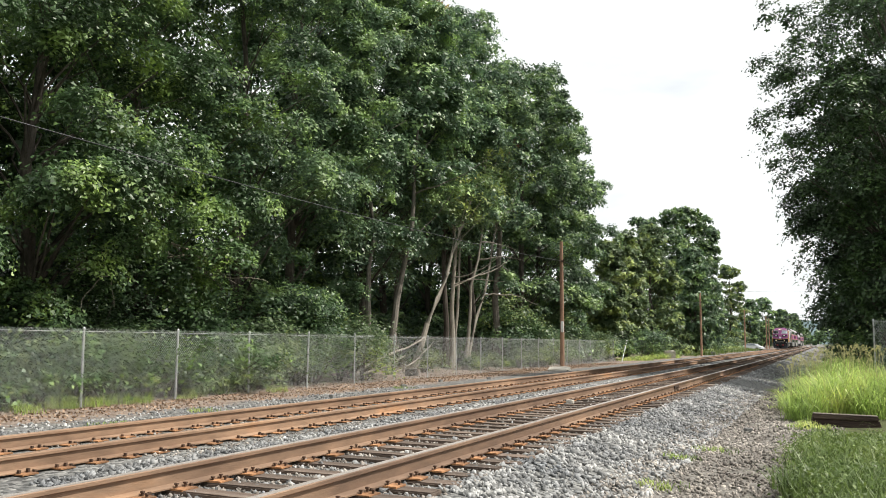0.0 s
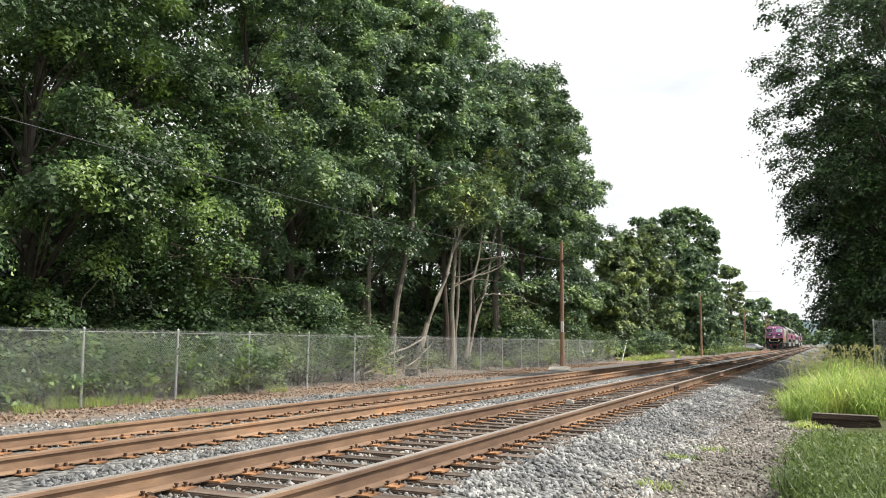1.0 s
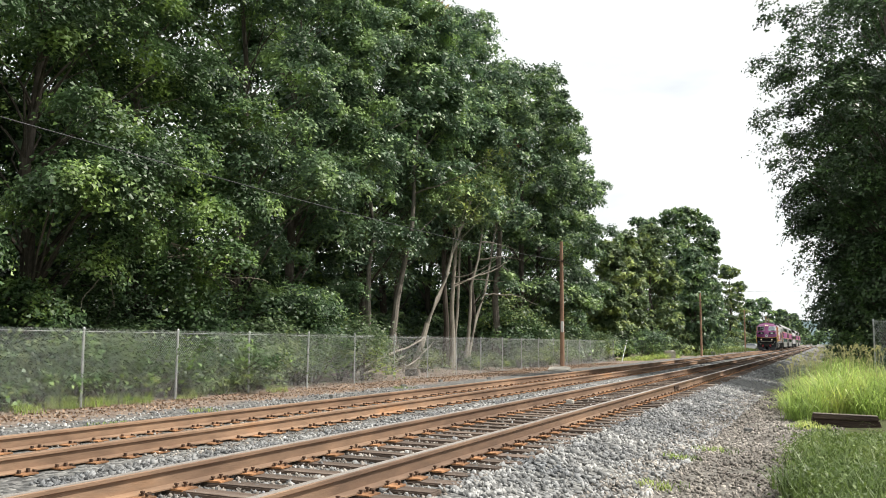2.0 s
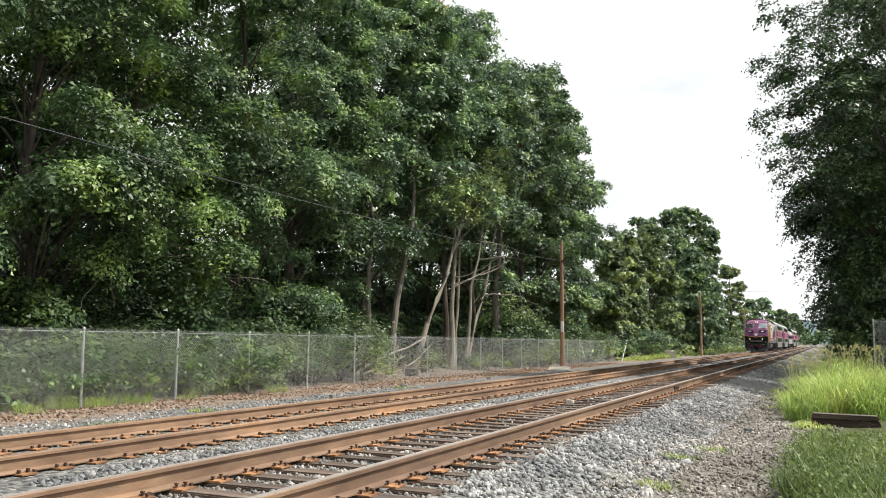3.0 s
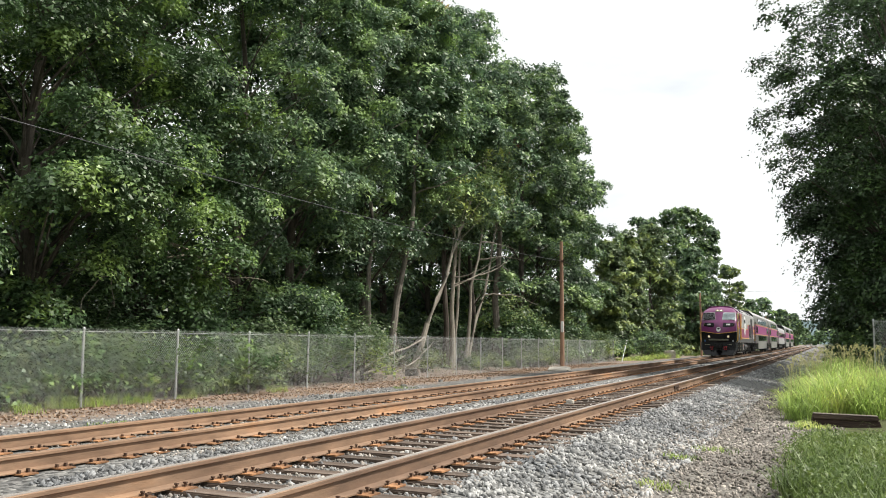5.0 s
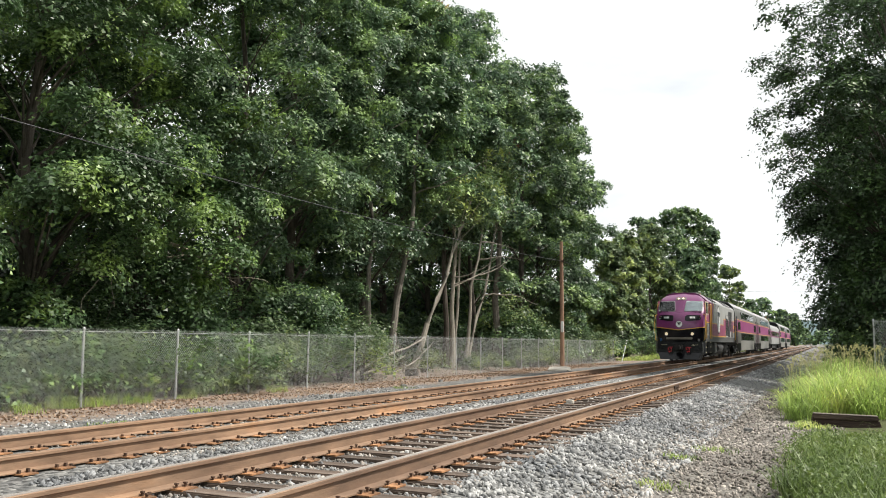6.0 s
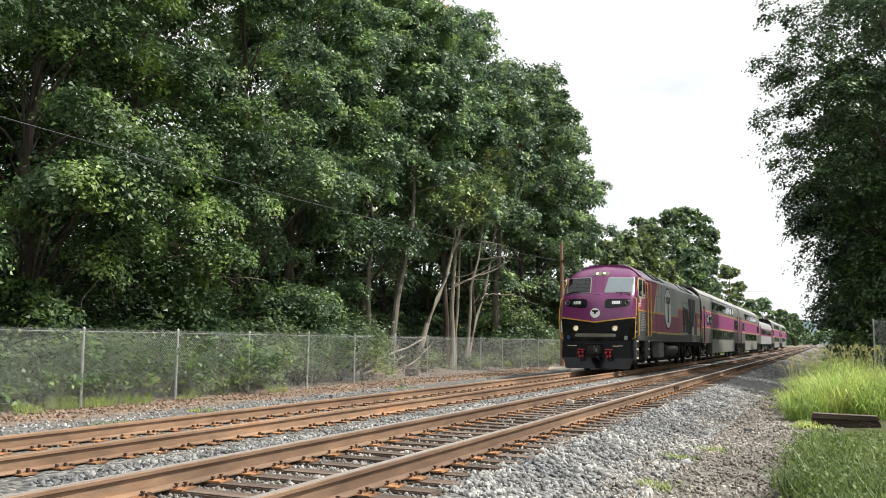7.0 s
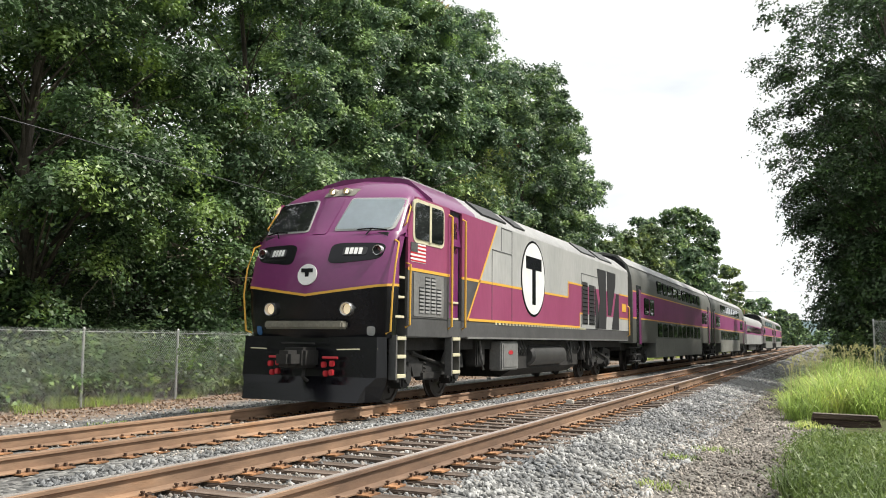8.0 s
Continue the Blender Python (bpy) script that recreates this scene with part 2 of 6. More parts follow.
def ground_material():
    m = bpy.data.materials.new("ground_soil")
    m.use_nodes = True
    n, l = m.node_tree.nodes, m.node_tree.links
    b = n["Principled BSDF"]
    b.inputs["Roughness"].default_value = 0.93
    b.inputs["Specular IOR Level"].default_value = 0.25
    tc, sx = n.new("ShaderNodeTexCoord"), n.new("ShaderNodeSeparateXYZ")
    l.new(tc.outputs["Object"], sx.inputs["Vector"])

    def tex(scale, detail=6.0):
        t = n.new("ShaderNodeTexNoise")
        t.inputs["Scale"].default_value, t.inputs["Detail"].default_value = scale, detail
        l.new(tc.outputs["Object"], t.inputs["Vector"])
        return t.outputs["Fac"]

    big, mid = tex(0.7), tex(6.0)
    vor = n.new("ShaderNodeTexVoronoi")
    vor.inputs["Scale"].default_value = 19.0
    l.new(tc.outputs["Object"], vor.inputs["Vector"])
    # ramp darkened below the loose stones, putting shade into the ballast gaps
    stone = ramp(n, [(0.0, (0.05, 0.05, 0.05)), (0.3, (0.12, 0.12, 0.118)), (0.7, (0.20, 0.197, 0.19)), (1.0, (0.30, 0.295, 0.28))])
    sep = n.new("ShaderNodeSeparateColor")
    l.new(vor.outputs["Color"], sep.inputs["Color"])
    l.new(sep.outputs["Red"], stone.inputs["Fac"])
    litter = ramp(n, [(0.3, (0.13, 0.095, 0.075)), (0.5, (0.25, 0.195, 0.16)), (0.7, (0.36, 0.31, 0.265))])
    l.new(mid, litter.inputs["Fac"])
    path = ramp(n, [(0.3, (0.08, 0.072, 0.064)), (0.5, (0.16, 0.147, 0.132)), (0.7, (0.26, 0.245, 0.22))])
    l.new(mid, path.inputs["Fac"])
    soil = ramp(n, [(0.3, (0.04, 0.045, 0.02)), (0.5, (0.07, 0.08, 0.03)), (0.7, (0.10, 0.11, 0.045))])
    l.new(mid, soil.inputs["Fac"])

    def band(lo, hi):
        """0 below x = lo, 1 above x = hi, with a ragged edge."""
        mr = n.new("ShaderNodeMapRange")
        mr.inputs["From Min"].default_value, mr.inputs["From Max"].default_value = lo, hi
        ad = n.new("ShaderNodeMath")
        ad.operation = "MULTIPLY_ADD"
        ad.inputs[1].default_value = 2.2
        l.new(big, ad.inputs[0])
        ad2 = n.new("ShaderNodeMath")
        ad2.operation = "ADD"
        ad2.inputs[1].default_value = -1.1
        l.new(ad.outputs[0], ad2.inputs[0])
        l.new(sx.outputs["X"], ad.inputs[2])
        l.new(ad2.outputs[0], mr.inputs["Value"])
        return mr.outputs["Result"]

    def mix(a, c, f):
        mx = n.new("ShaderNodeMix")
        mx.data_type = "RGBA"
        l.new(a, mx.inputs["A"])
        l.new(c, mx.inputs["B"])
        l.new(f, mx.inputs["Factor"])
        return mx.outputs["Result"]

    col = mix(soil.outputs["Color"], litter.outputs["Color"], band(-24, -20))
    col = mix(col, stone.outputs["Color"], band(-13.4, -12.8))
    col = mix(col, path.outputs["Color"], band(-2.3, -1.7))
    col = mix(col, soil.outputs["Color"], band(-0.7, 0.3))
    l.new(col, b.inputs["Base Color"])
    bp = n.new("ShaderNodeBump")
    bp.inputs["Strength"].default_value, bp.inputs["Distance"].default_value = 0.9, 0.03
    inv = n.new("ShaderNodeMath")
    inv.operation = "SUBTRACT"
    inv.inputs[0].default_value = 1.0
    l.new(vor.outputs["Distance"], inv.inputs[1])
    l.new(inv.outputs[0], bp.inputs["Height"])
    l.new(bp.outputs["Normal"], b.inputs["Normal"])
    return m


def build_ground():
    xs = sorted(set([q[0] for q in PROFILE] + list(np.arange(-24, -11, 0.5)) + list(np.arange(-2.6, 6, 0.3)) + [-3000, -1200, 1200, 3000]))
    ys = list(np.arange(-12, 60, 0.6)) + list(np.arange(60, 200, 4)) + [220, 260, 320, 400, 520, 700, 1000, 1600, 3000]
    ys = [-3000, -600, -100, -40] + ys
    bm = bmesh.new()
    grid = [[bm.verts.new((x, y, ground_z(x, y))) for y in ys] for x in xs]
    for a, b in zip(grid, grid[1:]):
        for k in range(len(ys) - 1):
            bm.faces.new((a[k], b[k], b[k + 1], a[k + 1]))
    ob = part("ground", bm, ground_material(), smooth=True)
    tagged(ob, "grey ballast, dirt path and leaf litter along the railway", "ground", kind="structure")


build_ground()


# ---------------- rails and ties ----------------
RAIL_PROFILE = [(-0.070, -0.18), (0.070, -0.18), (0.070, -0.168), (0.012, -0.148), (0.009, -0.048), (0.036, -0.036), (0.0365, -0.008), (0.028, -0.001), (-0.028, -0.001),
                (-0.0365, -0.008), (-0.036, -0.036), (-0.009, -0.048), (-0.012, -0.148), (-0.070, -0.168)]


def build_track(cx, dz, label, head, tie_show, seed):
    rng = random.Random(seed)
    y0, y1 = -14.0, 420.0
    track = thing("railway_track", label, "railway track", "railway tracks")
    for sx in (-1, 1):
        x = cx + sx * 0.755
        bm = bmesh.new()
        loft(bm, [[(x + px, y, dz + pz) for px, pz in RAIL_PROFILE] for y in (y0, y1)])
        rail = part("rail", bm, M_RUST_NEAR if seed == 1 else M_RUST, track, "rust-brown steel rail")
        bm = bmesh.new()
        box(bm, x - 0.028, x + 0.028, y0, y1, dz - 0.004, dz + 0.004)
        part("running_surface", bm, head, rail, "worn steel running surface")
        if seed == 1 and sx == 1:
            jy = 23.2
            bm = bmesh.new()
            for s2 in (-1, 1):
                box(bm, x + s2 * 0.014, x + s2 * 0.036, jy - 0.32, jy + 0.32, dz - 0.145, dz - 0.05, 0.006)
                for k in range(4):
                    yy = jy - 0.24 + 0.16 * k
                    tube(bm, [(x + s2 * 0.036, yy, dz - 0.10), (x + s2 * 0.062, yy, dz - 0.10)], 0.016, 6)
            part("joint_bar", bm, M_RUST_DARK, rail, "dark bolted rail joint bar")
    # ties: nearest ones as pieces, the far rest joined
    pitch = 0.49
    tie_meshes = []
    for k in range(6):
        bm = bmesh.new()
        box(bm, -1.3, 1.3, -0.112, 0.112, -0.17, 0.0, 0.012)
        for v in bm.verts:
            v.co.z += 0.012 * noise.noise((v.co.x * 3, v.co.y * 9, k * 7 + seed))
            v.co.y += 0.008 * noise.noise((v.co.x * 2, 5 + k, seed))
        tie_meshes.append(link_mesh("tie", bm, M_TIE))
    def fitting(name, material, *boxes):
        bm = bmesh.new()
        for b in boxes:
            box(bm, *b)
        return link_mesh(name, bm, material)

    plate = fitting("tie_plate", M_RUST_ORANGE, (-0.19, 0.19, -0.095, 0.095, 0.001, 0.016))
    spike = fitting("spike", M_RUST_DARK, (-0.008, 0.008, -0.008, 0.008, 0.0, 0.024), (-0.015, 0.015, -0.012, 0.012, 0.024, 0.038))
    anchor = fitting("rail_anchor", M_RUST_DARK, (-0.045, 0.045, -0.009, 0.009, -0.035, 0.012), (-0.010, 0.010, -0.013, 0.013, 0.0, 0.036))
    n = int((y1 - y0) / pitch)
    far, small = bmesh.new(), bmesh.new()
    for k in range(n):
        y = y0 + pitch * (k + 0.5) + rng.uniform(-0.035, 0.035)
        tz = dz - 0.196 + rng.uniform(-0.008, 0.004)
        turn = rng.uniform(-0.7, 0.7)
        single = seed == 1 and 5 < y < 52
        if 4 < y < 104:
            m = pose(cx + rng.uniform(-0.03, 0.05), y, tz - tie_show, rng.uniform(-1, 1), rng.uniform(-0.3, 0.3), turn)
            o = new("tie", rng.choice(tie_meshes))
            o.parent, o.matrix_basis = track, m
            bits = []
            for sx in (-1, 1):
                xr = cx + sx * 0.755
                bits.append((plate, xr, y, 0.0))
                for s2 in (-1, 1):
                    for yy in (-0.06, 0.05):
                        if rng.random() < 0.85:
                            bits.append((spike, xr + s2 * 0.088, y + yy, 0.012 + rng.uniform(0, 0.012)))
                    bits.append((anchor, xr + s2 * 0.085, y + 0.13, 0.0))
                    if rng.random() < 0.5:
                        bits.append((spike, xr + s2 * 0.16, y + 0.02, 0.012))
            for me, bx, by, bz in bits:
                if single or (me is plate and y < 52):
                    q = new(me.name.split(".")[0], me)
                    q.parent, q.matrix_basis = o, m.inverted() @ pose(bx, by, dz - 0.196 + bz, 0, 0, rng.uniform(-4, 4))
                elif me is plate:
                    box(far, bx - 0.19, bx + 0.19, by - 0.095, by + 0.095, dz - 0.195, dz - 0.18)
                else:
                    zz = dz - 0.196 + bz
                    box(small, bx - 0.017, bx + 0.017, by - 0.012, by + 0.012, zz - 0.02, zz + 0.034)
        else:
            box(far, cx - 1.3, cx + 1.3, y - 0.112, y + 0.112, tz - 0.17, tz)
            for sx in (-1, 1):
                box(far, cx + sx * 0.755 - 0.19, cx + sx * 0.755 + 0.19, y - 0.09, y + 0.09, tz, tz + 0.016)
    for nm, bm, mm in (("far_ties", far, M_TIE), ("fastening_rest", small, M_RUST_DARK)):
        ob = part(nm, bm, mm, track)
        ob["kind"] = "stuff"


def stones(name, label, regions, material, seed, sizes):
    """Loose stones: each a squashed, chipped block. Regions: (x0, x1, y0, y1, stones per square metre, lift)."""
    rng = np.random.default_rng(seed)
    cube = np.array([[-1, -1, -1], [1, -1, -1], [1, 1, -1], [-1, 1, -1], [-1, -1, 1], [1, -1, 1], [1, 1, 1], [-1, 1, 1]], dtype=np.float32) * 0.5
    faces = np.array([[0, 3, 2, 1], [4, 5, 6, 7], [0, 1, 5, 4], [1, 2, 6, 5], [2, 3, 7, 6], [3, 0, 4, 7]], dtype=np.int32)
    pts = []
    for x0, x1, y0, y1, dens, lift in regions:
        n = int((x1 - x0) * (y1 - y0) * dens)
        xy = np.column_stack([rng.uniform(x0, x1, n), y0 + (y1 - y0) * rng.uniform(0, 1, n) ** 1.25])
        z = np.array([ground_z(a, b) for a, b in xy]) + lift + rng.uniform(-0.006, 0.012, n)
        pts.append(np.column_stack([xy, z]))
    pts = np.concatenate(pts)
    n = len(pts)
    q = rng.normal(0, 1, (n, 4))
    q /= np.linalg.norm(q, axis=1)[:, None]
    w, x, y, z = q.T
    rot = np.stack([1 - 2 * (y * y + z * z), 2 * (x * y - z * w), 2 * (x * z + y * w), 2 * (x * y + z * w), 1 - 2 * (x * x + z * z), 2 * (y * z - x * w),
                    2 * (x * z - y * w), 2 * (y * z + x * w), 1 - 2 * (x * x + y * y)], axis=1).reshape(n, 3, 3)
    sc = rng.uniform(sizes[0], sizes[1], (n, 1)) * rng.uniform(0.6, 1.45, (n, 3)) * np.array([1.0, 1.0, 0.5])
    local = cube[None] * (1 + rng.uniform(-0.6, 0.3, (n, 8, 3))) * sc[:, None, :]
    co = np.einsum("nij,nkj->nki", rot, local) + pts[:, None, :]
    me = bpy.data.meshes.new(name)
    me.vertices.add(n * 8)
    me.vertices.foreach_set("co", co.astype(np.float32).ravel())
    idx = (faces.ravel()[None, :] + (np.arange(n, dtype=np.int32) * 8)[:, None]).ravel().astype(np.int32)
    me.loops.add(len(idx))
    me.loops.foreach_set("vertex_index", idx)
    me.polygons.add(n * 6)
    me.polygons.foreach_set("loop_start", np.arange(0, len(idx), 4, dtype=np.int32))
    me.update(calc_edges=True)
    me.materials.append(material)
    tagged(new(name, me), label, "gravel", kind="stuff")


# ---------------- trees ----------------
def limb_path(rng, start, direction, length, n=5, wander=0.18, lift=0.0):
    p, d = Vector(start), Vector(direction).normalized()
    out = [p.copy()]
    for _ in range(n):
        d = (d + Vector((rng.uniform(-1, 1), rng.uniform(-1, 1), rng.uniform(-1, 1) + lift)) * wander).normalized()
        p = p + d * (length / n)
        out.append(p.copy())
    return out


def tree(x, y, height, radius, base, seed, leaf=0.2, clumps=70, per=200, kind=0, trunk_r=0.2, bark=None, lean=(0, 0), label="", shape=1.0, dead=0, turning=0.0, top_open=0.0, gap=0.5, puff=1.0, sunny=0.0, bough=1):
    """A broad-leaved tree: tapered, forking trunk, limbs that reach to clumps of single leaves."""
    rng = random.Random(seed)
    nr = np.random.default_rng(seed)
    z0 = ground_z(x, y) - 0.05
    root = thing("tree", label or "tall green broad-leaved tree beside the railway", "tree", "trees along the line", at=(x, y, z0))
    bm = bmesh.new()
    top = Vector((lean[0], lean[1], height * 0.93))
    spine = []
    for k in range(9):
        f = k / 8
        spine.append(Vector((top.x * f, top.y * f, top.z * f)) + Vector((rng.uniform(-1, 1), rng.uniform(-1, 1), 0)) * 0.16 * height / 12 * math.sin(math.pi * f))
    tube(bm, spine, [trunk_r * (1.35 if k == 0 else 1.0) * (1 - 0.88 * k / 8) for k in range(9)], 9)

    def at_height(z):
        f = min(max(z / top.z, 0), 1) * 8
        i = min(int(f), 7)
        return spine[i].lerp(spine[i + 1], f - i)

    # clump centres in an uneven egg-shaped crown
    cents = []
    tries = 0
    while len(cents) < clumps and tries < clumps * 30:
        tries += 1
        f = rng.random()
        zz = base + (height - base) * f
        env = radius * (math.sin(math.pi * min(1, 0.10 + 0.88 * f ** (0.75 * shape))) ** 0.6)
        a = rng.uniform(0, 2 * math.pi) if rng.random() > sunny else rng.gauss(0, 0.9)
        env *= 0.78 + 0.45 * noise.noise((math.cos(a) * 1.4 + seed, math.sin(a) * 1.4, zz * 0.28))
        r = env * math.sqrt(rng.uniform(0.12, 1.0))
        c = at_height(zz) * 1.0
        c = Vector((c.x + r * math.cos(a), c.y + r * math.sin(a), zz))
        if all(Vector((c.x - o.x, c.y - o.y, (c.z - o.z) * 1.5)).length > gap * radius ** 0.5 for o in cents):
            cents.append(c)
    boughs = cents
    if bough > 1:
        cents = []
        for c in boughs:
            cents.append(c)
            o = Vector((c.x, c.y, 0))
            o = o.normalized() if o.length > 0.1 else Vector((1, 0, 0))
            for _ in range(bough - 1):
                a, r = rng.uniform(0, 2 * math.pi), puff * rng.uniform(0.7, 1.5)
                cents.append(c + Vector((r * math.cos(a), r * math.sin(a), 0)) * 0.9 + o * rng.uniform(-0.3, 0.6) + Vector((0, 0, rng.uniform(-0.55, 0.45) - 0.2 * r)))
    for k, c in enumerate(cents):
        if k % 3 == 0:
            hz = max(base * 0.75, c.z - (0.5 + 0.5 * rng.random()) * (Vector((c.x, c.y, 0)).length) - 0.5)
            s = at_height(hz)
            mid = s.lerp(c, 0.5) + Vector((rng.uniform(-.3, .3), rng.uniform(-.3, .3), rng.uniform(0.0, 0.5)))
            r0 = max(0.025, trunk_r * 0.34 * (1 - hz / height))
            tube(bm, [s, s.lerp(mid, 0.5) + Vector((0, 0, 0.1)), mid, c], [r0, r0 * 0.75, r0 * 0.5, 0.012], 5)
    for k in range(dead):
        s = at_height(rng.uniform(0.25, 0.6) * height)
        a = rng.uniform(-0.9, 0.9)
        pth = limb_path(rng, s, (math.cos(a), math.sin(a), rng.uniform(-0.1, 0.4)), rng.uniform(2, 4), 6, 0.3)
        tube(bm, pth, [0.05, 0.042, 0.034, 0.026, 0.02, 0.012, 0.006], 5)
    part("trunk", bm, bark or M_BARK, root, smooth=True)
    # leaves: each clump is a dome of flat, drooping sprays, and each spray a fan of single leaves
    pos, dirs = [], []
    for c in cents:
        m = per * rng.uniform(0.6, 1.35)
        if top_open and c.z > base + (height - base) * 0.78:
            m *= 1 - top_open
        cr = puff * rng.uniform(0.85, 1.55) * (radius / 4.5) ** 0.5
        out_c = np.array((c.x, c.y, 0.0))
        out_c /= np.linalg.norm(out_c) + 0.4
        ns = rng.randint(7, 10)
        each = max(4, int(m / ns))
        for _ in range(ns):
            v = nr.normal(0, 1, 3) + out_c * 0.7
            v[2] = abs(v[2]) * 0.9 - 0.25 * nr.random()
            v /= np.linalg.norm(v)
            q = np.array(c) + v * cr * np.array([1.2, 1.2, 0.72]) * nr.uniform(0.55, 1.05)
            up = v * 0.55 + np.array([0, 0, 0.85]) + nr.normal(0, 0.18, 3)
            up /= np.linalg.norm(up)
            e1 = np.cross(up, nr.normal(0, 1, 3))
            e1 /= np.linalg.norm(e1)
            e2 = np.cross(up, e1)
            w = cr * nr.uniform(0.20, 0.36)
            u1, u2 = np.clip(nr.normal(0, w * 1.25, each), -2.2 * w, 2.2 * w), np.clip(nr.normal(0, w * 0.8, each), -1.5 * w, 1.5 * w)
            h = nr.normal(0, 0.07 + 0.10 * w, each) - 0.22 * (u1 ** 2 + u2 ** 2) / w
            pos.append(q + u1[:, None] * e1 + u2[:, None] * e2 + h[:, None] * up)
            dirs.append(np.repeat(up[None], each, axis=0) + (u1[:, None] * e1 + u2[:, None] * e2) * 0.35 / w)
    pos, dirs = np.concatenate(pos), np.concatenate(dirs)
    me = quads_mesh("crown", spray_leaves(nr, pos, dirs, leaf), [M_LEAF[kind], M_LEAF_TURN], 3)
    if turning:
        spots = nr.uniform(-1, 1, (4, 3)) * np.array([radius, radius, (height - base) / 2]) + np.array([0, 0, (height + base) / 2])
        near = np.min(np.linalg.norm(pos[:, None] - spots[None], axis=2), axis=1) < turning
        me.polygons.foreach_set("material_index", (near & (nr.random(len(pos)) < 0.6)).astype(np.int32))
    crown = new("crown", me)
    crown.parent = root
    return root


def shrub(x, y, height, radius, seed, leaf=0.14, count=900, kind=0, label="leafy green shrub in the undergrowth", spread=1.0):
    rng = random.Random(seed)
    nr = np.random.default_rng(seed)
    root = thing("shrub", label, "shrub", "undergrowth shrubs", at=(x, y, ground_z(x, y) - 0.03))
    bm = bmesh.new()
    pos, dirs = [], []
    lobes = 7 + int(radius * 3)
    for k in range(lobes):
        a, r = rng.uniform(0, 2 * math.pi), radius * rng.uniform(0.1, 0.95)
        c = Vector((r * math.cos(a), r * math.sin(a), height * rng.uniform(0.25, 0.88) * (1 - 0.35 * r / radius)))
        tube(bm, [(c.x * 0.15, c.y * 0.15, 0), c * 0.55 + Vector((0, 0, 0.1)), c], [0.025, 0.018, 0.008], 4)
        m = max(4, int(count / lobes / 4))
        for _ in range(4):
            v = nr.normal(0, 1, 3)
            v[2] = abs(v[2])
            v /= np.linalg.norm(v)
            lr = rng.uniform(0.28, 0.48) * height ** 0.6
            q = np.array(c) + v * lr * np.array([1.15, 1.15, 0.7])
            p = nr.normal(0, lr * 0.42, (m, 3)) * np.array([1, 1, 0.4])
            p[:, 2] -= 0.5 * (p[:, 0] ** 2 + p[:, 1] ** 2) / lr
            pos.append(p + q)
            dirs.append(np.repeat((v * 0.6 + np.array([0, 0, 0.8]))[None], m, axis=0))
    part("stem", bm, M_BARK, root)
    pos, dirs = np.concatenate(pos), np.concatenate(dirs)
    pos[:, 2] = np.maximum(pos[:, 2], 0.03)
    me = quads_mesh("foliage", spray_leaves(nr, pos, dirs, leaf), M_LEAF[kind], 3)
    ob = new("foliage", me)
    ob.parent = root
    return root


# ---------------- woods on the far side of the tracks ----------------
SWAYING = []


